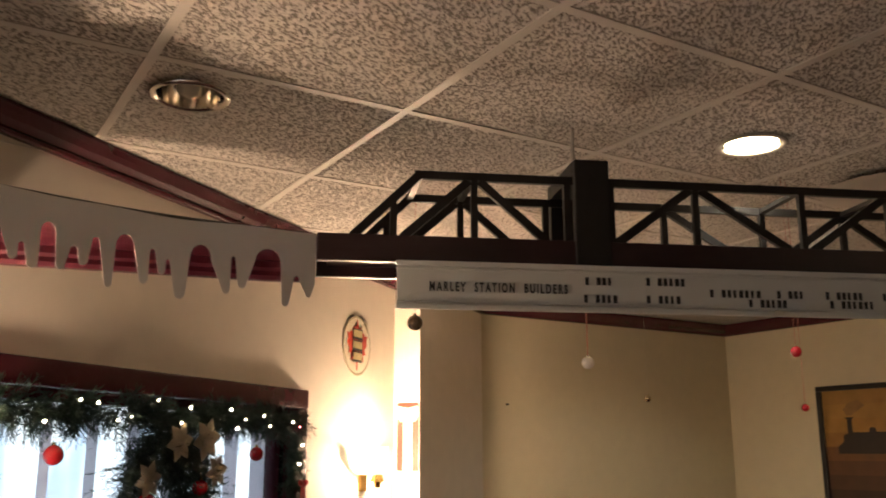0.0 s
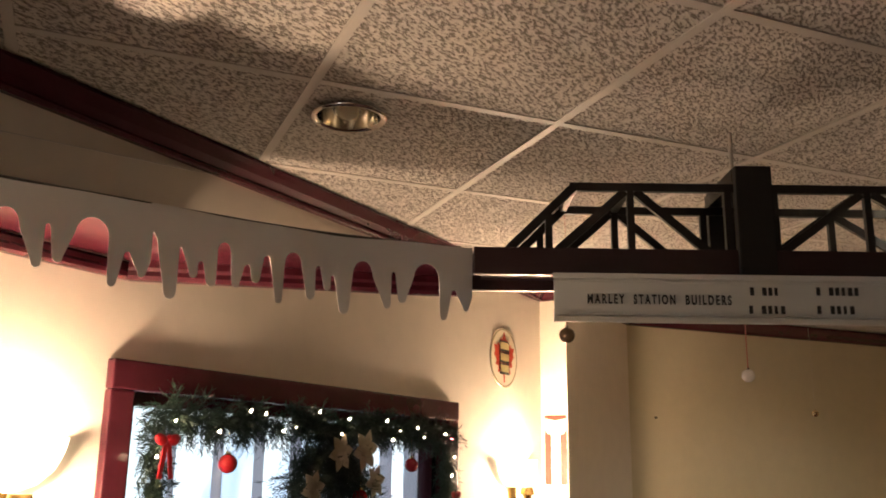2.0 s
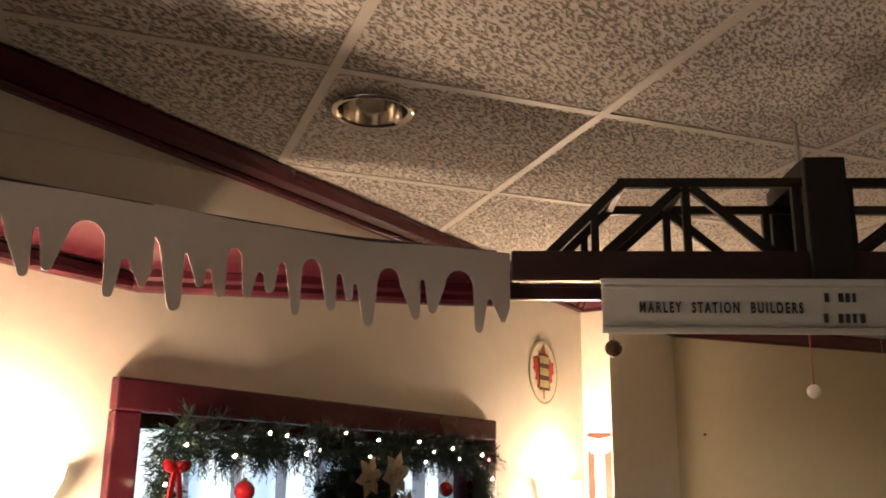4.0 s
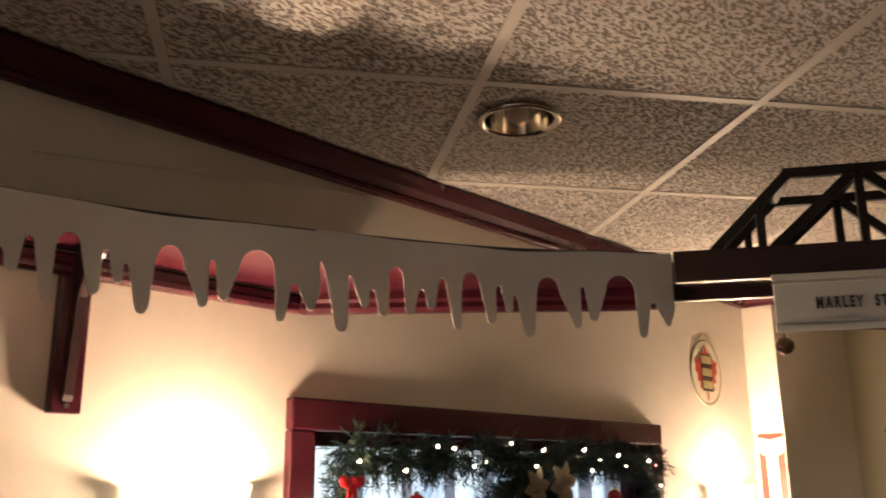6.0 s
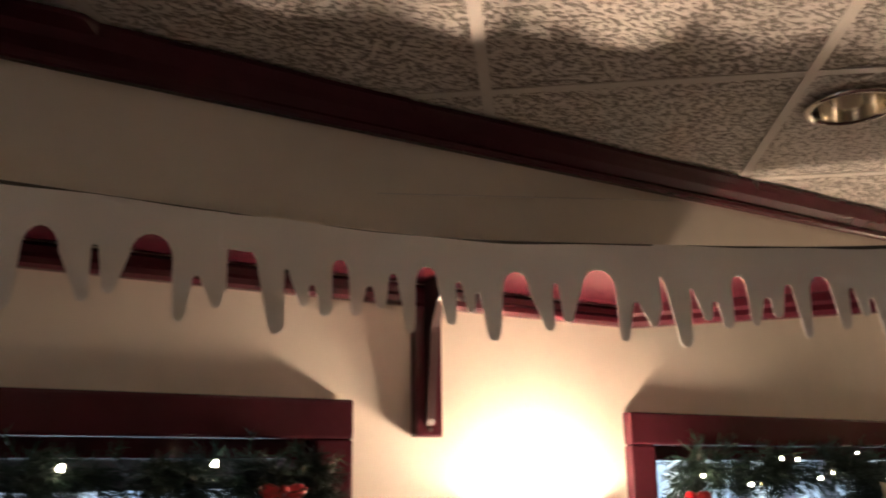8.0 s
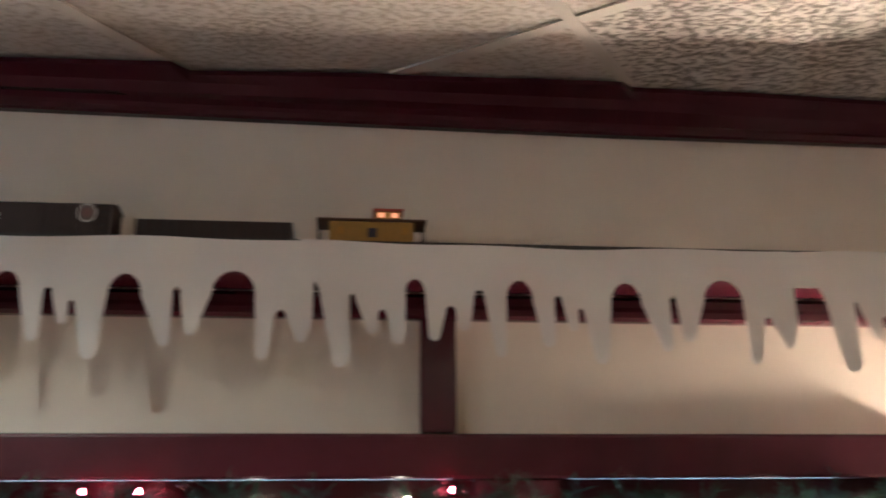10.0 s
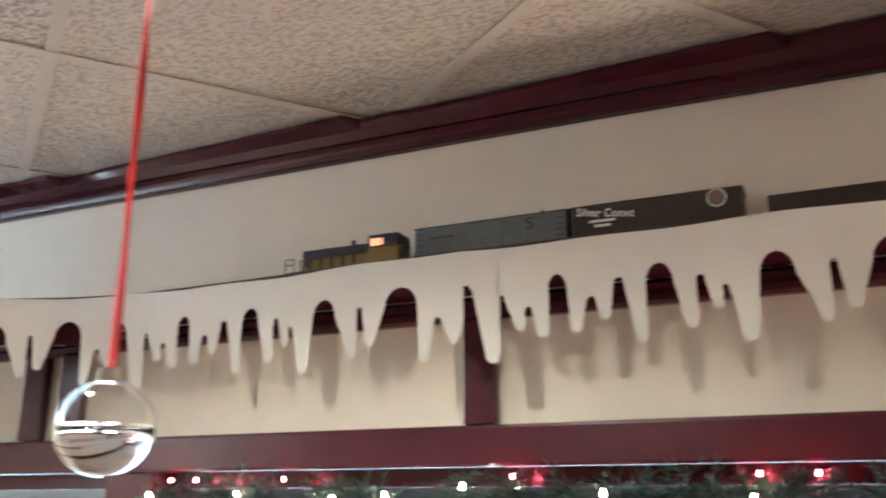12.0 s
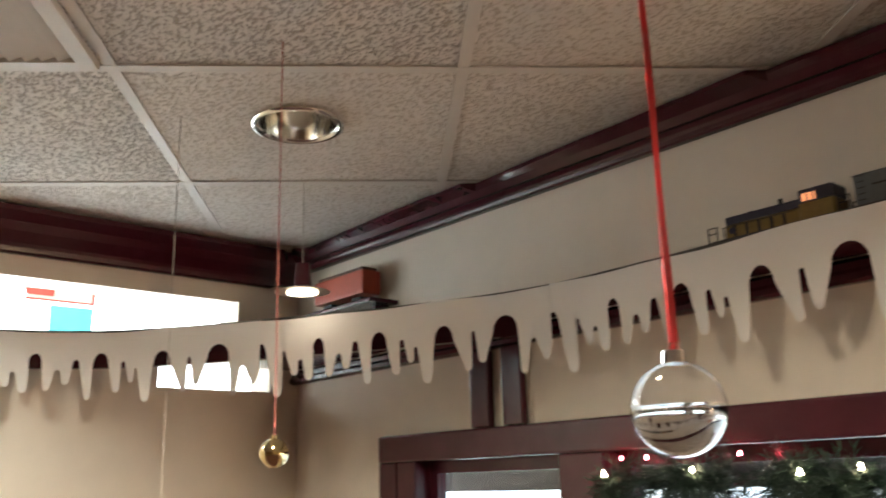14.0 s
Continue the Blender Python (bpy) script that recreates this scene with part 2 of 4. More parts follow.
# ceiling: lay-in boards between metal bars, turned against the window wall
GRID_TURN = -37.3
U, V = Vector((0.7955, -0.6060)), Vector((0.6060, 0.7955))
G0, STEP = Vector((1.53, 1.483)), 0.6125
VENT = G0 - U * 3.5 * STEP - V * 4.5 * STEP
bm = bmesh.new()
for i in range(-12, 12):
    for j in range(-12, 12):
        c = G0 + U * (i + 0.5) * STEP + V * (j + 0.5) * STEP
        if not (-7 < c.x < 7.5 and -4.2 < c.y < 3.4):
            continue
        h = STEP / 2 - 0.0105
        dz = random.uniform(-0.0012, 0.0012)
        q = [c + U * h * a + V * h * b for a, b in ((-1, -1), (1, -1), (1, 1), (-1, 1))]
        lo = [bm.verts.new((p.x, p.y, CEIL + 0.004 + dz)) for p in q]
        before = len(bm.faces)
        holes = [p for p in CANS_LIT_AND_ADDED + CANS_UNLIT if abs((Vector(p) - c).dot(U)) < h and abs((Vector(p) - c).dot(V)) < h]
        if holes:
            n = 48
            o = Vector(holes[0])
            ring = [bm.verts.new((o.x + 0.078 * math.cos(6.28319 * k / n), o.y + 0.078 * math.sin(6.28319 * k / n), CEIL + 0.004 + dz)) for k in range(n)]
            near = [min(range(4), key=lambda a: (Vector(lo[a].co[:2]) - (o + (Vector(r.co[:2]) - o) * 3.5)).length) for r in ring]
            for k in range(n):
                a, b = near[k], near[(k + 1) % n]
                bm.faces.new((ring[k], ring[(k + 1) % n], lo[a]))
                if a != b:
                    bm.faces.new((ring[(k + 1) % n], lo[b], lo[a]))
        else:
            bm.faces.new(lo)
        # west boards carry the flat-light copy, with stronger fissures round the vent
        if c.x < 0.25:
            bm.faces.ensure_lookup_table()
            for f in bm.faces[before:]:
                f.material_index = 1 if (c - VENT).length > 0.7 else 2
structure("ceiling", bm, [TILE, TILE_FLAT_LIT, TILE_DUSTY], "fissured mineral fibre ceiling boards, faintly stained", "ceiling")
bm = bmesh.new()
for k in range(-13, 14):
    for D, E in ((U, V), (V, U)):
        c = G0 + E * k * STEP
        a, b = c - D * 8, c + D * 8
        w = E * 0.0115
        for z0, z1, ww in ((CEIL, CEIL + 0.0035, w),):
            v = [bm.verts.new((q.x, q.y, z)) for z in (z0 + (0.0006 if D is U else 0), z1) for q in (a - ww, b - ww, b + ww, a + ww)]
            for f in ((0, 1, 2, 3), (7, 6, 5, 4), (0, 4, 5, 1), (1, 5, 6, 2), (2, 6, 7, 3), (3, 7, 4, 0)):
                bm.faces.new([v[i] for i in f])
structure("ceiling_grid", bm, GRID, "off-white metal ceiling grid bars", "ceiling grid")
bm = bmesh.new()
box(bm, -7, 7.6, -4.4, 3.6, CEIL + 0.12, CEIL + 0.18)
structure("roof_slab", bm, PLASTER, "plain slab over the hung ceiling", "ceiling")

# crown moulding along the walls
CROWN = [(0.0, 2.450), (0.066, 2.450), (0.066, 2.441), (0.058, 2.428), (0.046, 2.414), (0.034, 2.404), (0.026, 2.397), (0.022, 2.391), (0.020, 2.383), (0.014, 2.380), (0.0, 2.380)]


def crown(name, path, label, deep=1.0):
    bm = bmesh.new()
    fine = [path[0]]
    for a, b in zip(path, path[1:]):
        a, b = Vector(a), Vector(b)
        n = max(1, int((b - a).length / 0.025))
        fine += [tuple(a.lerp(b, k / n)) for k in range(1, n + 1)]
    sweep(bm, fine, [(o + 0.001, 2.448 - (2.450 - z) * deep) for o, z in CROWN])
    for q in bm.verts:
        if 0.35 < q.co.x < 3.8 and q.co.y > 1.9 and q.co.z > 2.392:
            q.co.y = WY - (WY - q.co.y) * (1 - 0.24 * min(1, (q.co.x - 0.35) / 0.4))
        if q.co.z < 2.405 and q.co.y > 1.9 and q.co.x < 0.3:
            q.co.z += 0.010 * min(1, 0.3 - q.co.x)
        if q.co.z > 2.43:
            w = 0.0045 * noise.noise((q.co.x * 4.0, q.co.y * 4.0, 0.3)) + 0.003 * noise.noise((q.co.x * 15, q.co.y * 15, 1.7))
            rel = Vector((q.co.x, WY - 0.06)) - G0
            w += min(1, max(0, (0.7 - q.co.x) * 1.5)) * (0.030 * ((rel.dot(U) / STEP) % 1.0) - 0.009) + 0.005 * ((rel.dot(V) / STEP) % 1.0)
            if q.co.y > 1.9 and q.co.x < 3.7 and q.co.x > WX + 0.1 and q.co.y < WY - 0.02:
                q.co.y -= w
            elif q.co.x < WX + 0.1 and q.co.x > WX + 0.02 and q.co.y < 1.9:
                q.co.x += w
    return structure(name, bm, MAROON, label, "crown moulding")


crown("trim_crown_west", [(WX, -3.4), (WX, WY - 0.004)], "deep dark maroon crown moulding over the track opening", 1.55)
crown("trim_crown", [(WX, WY), (3.9, WY), (3.9, 1.87), (4.77, 1.87), (6.35, 0.684), (3.6, -2.98)], "glossy dark maroon crown moulding under the ceiling")
bm = bmesh.new()
sweep(bm, [(WX, WY), (3.9, WY)], [(0.001, 2.086), (0.012, 2.086), (0.020, 2.078), (0.020, 2.066), (0.026, 2.058), (0.026, 2.048), (0.016, 2.043), (0.001, 2.043)])
for q in bm.verts:
    q.co.x = min(q.co.x, 1.50)
structure("trim_ledger", bm, MAROON, "dark maroon ledger strip under the train shelf", "trim")

# ---- windows ----


def window(name, w, panes, label, mull):
    x0, x1, z0, z1 = w
    win = thing(name, pose(0, 0, 0), label, "window", kind="structure")
    t = 0.07
    bm = bmesh.new()
    box(bm, x0, x1, WY - 0.027, WY - 0.001, z1 - t, z1)
    bevel(bm, 0.006)
    part("head_casing", bm, MAROON, win)
    for a, b in ((x0, x0 + t), (x1 - t, x1)):
        bm = bmesh.new()
        box(bm, a, b, WY - 0.025, WY - 0.001, z0, z1 - t)
        bevel(bm, 0.005)
        part("side_casing", bm, MAROON, win)
    bm = bmesh.new()
    box(bm, x0, x1, WY - 0.05, WY - 0.001, z0 - 0.05, z0)
    bevel(bm, 0.006)
    part("window_sill", bm, MAROON, win)
    bm = bmesh.new()
    box(bm, x0 + 0.051, x1 - 0.051, WY + 0.0005, WY + 0.149, z1 - t + 0.0, z1 - 0.052)
    part("head_lining", bm, MAROON, win)
    for a, b in ((x0 + 0.051, x0 + t), (x1 - t, x1 - 0.051)):
        bm = bmesh.new()
        box(bm, a, b, WY + 0.0005, WY + 0.149, z0, z1 - t - 0.0005)
        part("side_lining", bm, MAROON, win)
    for a, b in mull:
        bm = bmesh.new()
        box(bm, a, b, WY - 0.022, WY + 0.04, z0, z1 - t)
        bevel(bm, 0.004)
        part("mullion", bm, MAROON, win)
    for a, b in panes:
        fr = 0.03
        bm = bmesh.new()
        box(bm, a, b, WY + 0.03, WY + 0.06, z1 - t - fr, z1 - t)
        box(bm, a, b, WY + 0.03, WY + 0.06, z0, z0 + fr)
        box(bm, a, a + fr, WY + 0.03, WY + 0.06, z0 + fr, z1 - t - fr)
        box(bm, b - fr, b, WY + 0.03, WY + 0.06, z0 + fr, z1 - t - fr)
        f = part("sash", bm, MAROON, win)
        bm = bmesh.new()
        box(bm, a + fr, b - fr, WY + 0.042, WY + 0.046, z0 + fr, z1 - t - fr)
        g = part("pane", bm, GLASS, f)
        g.visible_shadow = False
    return win


window("window_1", WIN_A, [(1.545, 3.008)], "maroon framed window with vertical blinds and a lit garland", [])
window("window_2", WIN_B, [(-2.27, -1.784), (-1.66, 0.06), (0.19, 0.752)], "long maroon framed window with a lit garland", [(-2.343, -2.27), (-1.784, -1.66), (0.06, 0.19)])

# daylight outside
bm = bmesh.new()
box(bm, -7, 8, 4.2, 4.25, -0.5, 2.8)
DAY = glow("daylight", (0.78, 0.90, 1.0), 0.8)
dn = DAY.node_tree
dmap, dnoise, dramp = dn.nodes.new("ShaderNodeMapping"), dn.nodes.new("ShaderNodeTexNoise"), dn.nodes.new("ShaderNodeValToRGB")
dmap.inputs["Scale"].default_value = (2.4, 1.0, 0.5)
dnoise.inputs["Scale"].default_value, dnoise.inputs["Detail"].default_value = 1.6, 3
dramp.color_ramp.elements[0].position, dramp.color_ramp.elements[1].position = 0.38, 0.55
dramp.color_ramp.elements[0].color, dramp.color_ramp.elements[1].color = (0.34, 0.46, 0.66, 1), (0.84, 0.93, 1.0, 1)
dn.links.new(dn.nodes["Texture Coordinate"].outputs["Object"], dmap.inputs["Vector"])
dn.links.new(dmap.outputs[0], dnoise.inputs["Vector"])
dn.links.new(dnoise.outputs["Fac"], dramp.inputs[0])
dn.links.new(dramp.outputs[0], dn.nodes["Principled BSDF"].inputs["Emission Color"])
structure("backdrop", bm, DAY, "bright hazy daylight outside the windows", "backdrop")

# ---- train shelf ----
FRONT = Way([*spline([(-2.852, 0.62), (-2.846, 0.95), (-2.812, 1.155), (-2.735, 1.315), (-2.60, 1.437), (-2.43, 1.553), (-2.05, 1.762), (-1.74, 1.872), (-1.45, 1.880), (-1.15, 1.866), (-0.8, 1.860), (0.0, 1.858), (0.65, 1.855), (0.95, 1.818), (1.28, 1.690), (1.62, 1.525), (1.895, 1.312)])])
S0 = FRONT.where_x(-0.193)
BACK = [(-2.985, 0.62), (-2.985, 1.785), (-2.868, 1.786), (-2.868, 1.988), (-2.3, 1.988), (1.50, 1.988), (1.97, 1.457), (2.03, 1.36)]


def shelf():
    sh = thing("train_shelf", pose(0, 0, 0), "dark maroon wooden shelf carrying the model railway", "shelf")
    bm = bmesh.new()
    f = [p for p in FRONT.p]
    ring = [Vector((p.x + 0.0, p.y + 0.004)) for p in f] + [Vector(p) for p in BACK[::-1]]
    lo = [bm.verts.new((p.x, p.y, 2.088)) for p in ring]
    up = [bm.verts.new((p.x, p.y, 2.114)) for p in ring]
    bm.faces.new(lo[::-1])
    bm.faces.new(up)
    for i in range(len(ring)):
        j = (i + 1) % len(ring)
        bm.faces.new((lo[i], lo[j], up[j], up[i]))
    part("board", bm, MAROON, sh)
    bm = bmesh.new()
    sweep(bm, [(1.50, 1.987), (1.97, 1.457), (2.03, 1.36)], [(-0.002, 2.04), (-0.002, 2.087), (0.02, 2.087), (0.024, 2.07), (0.02, 2.062), (0.024, 2.05), (0.02, 2.04)])
    part("rear_apron", bm, MAROON, sh)
    bm = bmesh.new()
    sweep(bm, [(p.x, p.y) for p in FRONT.p if p.x < -1.75], [(-0.062, 2.046), (-0.062, 2.0875), (-0.042, 2.0875), (-0.042, 2.046)])
    part("curved_apron", bm, MAROON, sh)
    bm = bmesh.new()
    sweep(bm, [(p.x, p.y) for p in FRONT.p], [(-0.016, 2.1145), (-0.016, 2.1365), (-0.004, 2.1365), (-0.004, 2.1145)])
    part("edge_strip", bm, TIE, sh, "dark strip along the shelf edge")
    return sh


shelf()

# icicle border: (middle, edge, half width), in metres along and below the top
def icicle_outline():
    """Millimetres: middle, edge below the top, half width."""
    gaps = [(66, 79, 6), (111, 101, 6), (159, 54, 15), (212, 94, 8), (255, 69, 8), (316, 53, 20), (375, 76, 6), (409, 95, 5), (480, 54, 24), (553, 73, 5), (633, 47, 31), (702, 104, 7)]
    tips = [(51, 187, 13), (96, 138, 9), (134, 152, 11), (188, 147, 9), (232, 132, 10), (286, 170, 8), (359, 154, 10), (397, 130, 8), (438, 179, 12), (539, 159, 9), (575, 144, 10), (677, 177, 9), (732, 152, 8)]
    pts = [(0, 58), (9, 57), (17, 70)]
    seq = []
    for i, t in enumerate(tips):
        seq.append(("t", *t))
        if i < len(gaps):
            seq.append(("g", *gaps[i]))
    for kind, x, y, w in seq:
        n = 8
        for k in range(n + 1):
            a = math.pi * k / n
            if kind == "t":
                pts.append((x - w * math.cos(a), y - w * 1.3 + w * 1.3 * math.sin(a)))
            else:
                hh = min(w * 1.5, 34)
                pts.append((x - w * math.cos(a), y + hh - hh * math.sin(a)))
    pts.append((748, 120))
    return [(x / 1000, y / 1000) for x, y in pts]


OUTLINE = icicle_outline()
PANEL = 0.748


def icicle_panel(s_start, proud, stretch=1.0, tab=0.0):
    """One white card with cut-out icicles, bent along the shelf's front."""
    lower = ([(-tab, 0.057)] if tab else []) + OUTLINE
    bm = bmesh.new()
    cols = []
    wob = random.uniform(0, 6)
    for u, d in lower:
        u *= stretch
        p, t = FRONT.at(s_start + u)
        n = Vector((t.y, -t.x))
        rows = []
        for off in (0.001 + proud, 0.0026 + proud):
            lift = 0.002 * math.sin(u * 9 + wob) + 0.0015 * math.sin(u * 23 + wob)
            bulge = 0.0015 * math.sin(u * 5 + wob)
            rows.append((p.x + n.x * (off + abs(bulge)), p.y + n.y * (off + abs(bulge)), lift, d))
        cols.append(rows)
    tops_f, bots_f, tops_b, bots_b = [], [], [], []
    for rows in cols:
        (xb, yb, l, d), (xf, yf, _, _) = rows
        tops_f.append(bm.verts.new((xf, yf, 2.131 + l)))
        bots_f.append(bm.verts.new((xf, yf, 2.131 - d)))
        tops_b.append(bm.verts.new((xb, yb, 2.131 + l)))
        bots_b.append(bm.verts.new((xb, yb, 2.131 - d)))
    for i in range(len(cols) - 1):
        j = i + 1
        for quad in ((tops_f[i], bots_f[i], bots_f[j], tops_f[j]), (tops_b[i], tops_b[j], bots_b[j], bots_b[i]), (bots_f[i], bots_b[i], bots_b[j], bots_f[j]), (tops_f[i], tops_f[j], tops_b[j], tops_b[i])):
            bm.faces.new(quad)
    for i in (0, -1):
        bm.faces.new((tops_f[i], tops_b[i], bots_b[i], bots_f[i]))
    ob = part("icicle_border", bm, WHITE_CARD)
    return tagged(ob, "white card border cut into hanging icicles on the shelf edge", "icicle border", "icicle borders along the shelf")


for k, slip, proud, stretch in ((-4, 0, 0, 1), (-3, 0, 0.002, 1), (-2, 0, 0, 1), (-1, 0, 0.002, 1), (0, -0.010, 0, 1.0), (1, 0.019, 0.003, 1.0), (2, 0.012, 0, 0.997)):
    icicle_panel(S0 + k * PANEL + slip, proud, stretch, 0.042 if k == 1 else 0.012 if k == 0 else 0.0)

# shelf brackets
for x, wide in ((-2.053, 0.062), (-1.945, 0.062), (-0.993, 0.058), (-0.026, 0.057)):
    b = thing("shelf_bracket", pose(x, 0, 0), "flat maroon wooden post under the shelf", "bracket", "brackets under the shelf")
    bm = bmesh.new()
    box(bm, 0, wide, WY - 0.022, WY - 0.001, 1.862, 2.042)
    bevel(bm, 0.003)
    part("back_plate", bm, MAROON, b)
b = thing("shelf_bracket", pose(0.950, 0, 0), "glossy maroon bracket post with a dark tapered web", "bracket", "brackets under the shelf")
bm = bmesh.new()
box(bm, 0, 0.056, WY - 0.024, WY - 0.001, 1.798, 2.042)
bevel(bm, 0.003)
part("back_plate", bm, MAROON, b)
bm = bmesh.new()
section = ((WY - 0.0245, 1.818), (WY - 0.0245, 2.0870), (WY - 0.112, 2.0870), (WY - 0.104, 2.070), (WY - 0.070, 2.045), (WY - 0.048, 2.0), (WY - 0.030, 1.83))
v = [bm.verts.new((xx, y, z)) for xx in (0.019, 0.037) for y, z in section]
M = len(section)
bm.faces.new(v[:M])
bm.faces.new(v[M:][::-1])
for i in range(M):
    j = (i + 1) % M
    bm.faces.new((v[i], v[M + i], v[M + j], v[j]))
part("web", bm, DARK_MAROON, b, "dark tapered web")
bm = bmesh.new()
cyl(bm, 0.004, 0.003, pose(0.028, WY - 0.0255, 1.811, 90), 10)
part("screw", bm, STEEL, b)

# ---- bridge ----
BD, BN, BC = Vector((0.5, -0.866)), Vector((-0.866, -0.5)), Vector((2.28, 0.757))
BM = Matrix(((0.5, 0.866, 0, BC.x), (-0.866, 0.5, 0, BC.y), (0, 0, 1, 0), (0, 0, 0, 1)))
# local axes: x along the bridge, y away from the room's middle, z up


def beam(bm, a, b, w=0.02, d=0.014, y=0.0):
    """A bar in the plane y from (x, z) a to b."""
    a3, b3 = Vector((a[0], y, a[1])), Vector((b[0], y, b[1]))
    ax = (b3 - a3).normalized()
    side = Vector((0, 1, 0))
    upv = ax.cross(side)
    m = Matrix((ax, side, upv)).transposed().to_4x4()
    m.translation = (a3 + b3) / 2
    box(bm, -(b3 - a3).length / 2, (b3 - a3).length / 2, -d / 2, d / 2, -w / 2, w / 2, m)


def bridge():
    br = thing("model_bridge", BM, "black painted wooden truss bridge hung from the ceiling", "model bridge")
    L1 = 1.55
    zt, zb = 2.272, 2.118
    bm = bmesh.new()
    box(bm, -0.62, L1, -0.105, 0.105, 2.085, 2.112)
    part("deck", bm, DARK_MAROON, br)
    for y in (0.1, -0.1):
        bm = bmesh.new()
        box(bm, -0.645, L1, y - 0.012, y + 0.012, 2.058, 2.122)
        bevel(bm, 0.003)
        part("girder", bm, DARK_MAROON, br)
        segs = [((-0.565, zb), (-0.41, zt), "end_post"), ((-0.42, zt), (L1, zt), "top_chord")]
        for c in (-0.278, 0.278, 0.80, 1.30):
            segs += [((c, zb), (c, zt), "vertical")]
        for c in (-0.47, -0.05, 0.06, 0.56, 1.05):
            segs += [((c, zb), (c, zt if abs(c) > 0.5 else zt - (0.06 if c < -0.4 else 0)), "vertical")]
        for a, b in ((-0.45, -0.29), (-0.10, -0.266), (0.07, 0.266), (0.52, 0.29), (0.58, 0.79), (1.03, 0.81), (1.08, 1.29)):
            segs += [((a, zb), (b, zt - 0.01), "diagonal")]
        for a, b, nm in segs:
            bm = bmesh.new()
            beam(bm, a, b, 0.02 if nm != "vertical" else 0.016, 0.014 if nm != "diagonal" else 0.012, y)
            part(nm, bm, BLACK_WOOD, br)
    for x in (-0.41, -0.278, 0.278, 0.56, 0.80, 1.05):
        bm = bmesh.new()
        box(bm, x - 0.008, x + 0.008, -0.095, 0.095, zt - 0.006, zt + 0.006)
        part("cross_tie", bm, BLACK_WOOD, br)
    for y in (0.112, -0.112):
        bm = bmesh.new()
        box(bm, -0.035, 0.05, y - 0.014, y + 0.014, 2.056, 2.322)
        bevel(bm, 0.003)
        part("tower_plate", bm, BLACK_WOOD, br)
    bm = bmesh.new()
    box(bm, -0.035, 0.05, -0.098, 0.098, 2.285, 2.322)
    part("tower_lintel", bm, BLACK_WOOD, br)
    bm = bmesh.new()
    cyl(bm, 0.005, CEIL - 2.32, pose(0, 0, (CEIL + 2.32) / 2), 10)
    # pale paint stands in for the bright reflections of steel
    part("hanger_rod", bm, GRID, br, "thin steel hanger rod, its shine painted pale")


bridge()


def text_mesh(body, size, m, material, name, parent, depth=0.0008, squeeze=1.0, bold=0.0, space=1.15):
    cu = bpy.data.curves.new("lettering", "FONT")
    cu.body, cu.size, cu.extrude, cu.align_x, cu.align_y, cu.space_character = body, size, depth, "CENTER", "CENTER", space
    cu.offset = bold
    tmp = bpy.data.objects.new("lettering", cu)
    me = bpy.data.meshes.new_from_object(tmp)
    bpy.data.objects.remove(tmp)
    me.name = name
    me.materials.clear()
    me.materials.append(material)
    ob = new(name, me)
    ob.parent = parent
    ob.matrix_basis = m @ Matrix.Diagonal((squeeze, 1, 1, 1))
    return ob


def bars(parent, rows, y):
    for s0, s1, z, h in rows:
        bm = bmesh.new()
        box(bm, s0, s1, y - 0.0014, y - 0.0002, z - h / 2, z + h / 2)
        part("lettering_bar", bm, INK, parent)


def sign():
    sg = thing("station_sign", BM, "long white letter board with black lettering under the bridge", "sign")
    y = -0.126
    bm = bmesh.new()
    box(bm, -0.462, 1.40, y + 0.0002, y + 0.0117, 1.952, 2.054)
    part("board", bm, SIGN_WHITE, sg)
    for z0, z1, o in ((2.046, 2.058, 0.010), (1.946, 1.958, 0.010), (2.0385, 2.0425, 0.004), (1.9615, 1.9655, 0.004)):
        bm = bmesh.new()
        box(bm, -0.466, 1.404, y - o, y - 0.0002, z0, z1)
        bevel(bm, 0.002)
        part("rail", bm, SIGN_WHITE, sg)
    for word, x0, x1 in (("MARLEY", -0.389, -0.305), ("STATION", -0.283, -0.189), ("BUILDERS", -0.1665, -0.063)):
        w = text_mesh(word, 0.030, pose((x0 + x1) / 2, y - 0.001, 1.999, 90), INK, "lettering", sg, bold=0.0009, space=1.45)
        xs = [q.co.x for q in w.data.vertices]
        w.matrix_basis = w.matrix_basis @ Matrix.Diagonal(((x1 - x0) / (max(xs) - min(xs)), 1, 1, 1))
    words = [(-0.019, 0.05, 2.0215), (-0.0235, 0.062, 1.9795), (0.131, 0.2315, 2.0235), (0.130, 0.2186, 1.981), (0.289, 0.423, 1.9995), (0.461, 0.534, 2.0005), (0.387, 0.489, 1.9775), (0.588, 0.690, 2.0005), (0.598, 0.718, 1.979), (0.74, 0.80, 2.0005), (0.90, 1.02, 2.0), (1.06, 1.20, 2.0)]
    rows = []
    for a, b, z in words:
        n = max(3, round((b - a) / 0.0142))
        for k in range(n):
            if k == 1:
                continue
            x = a + (b - a) * k / n
            rows.append((x, x + (0.0085, 0.0068, 0.0095)[k % 3], z, 0.0185))
    bars(sg, rows, y)


sign()

# ---- track ----


def offset_way(d):
    out = []
    for i in range(0, len(FRONT.p)):
        s = FRONT.s[i]
        p, t = FRONT.at(s)
        out.append((p.x - t.y * d, p.y + t.x * d))
    return out


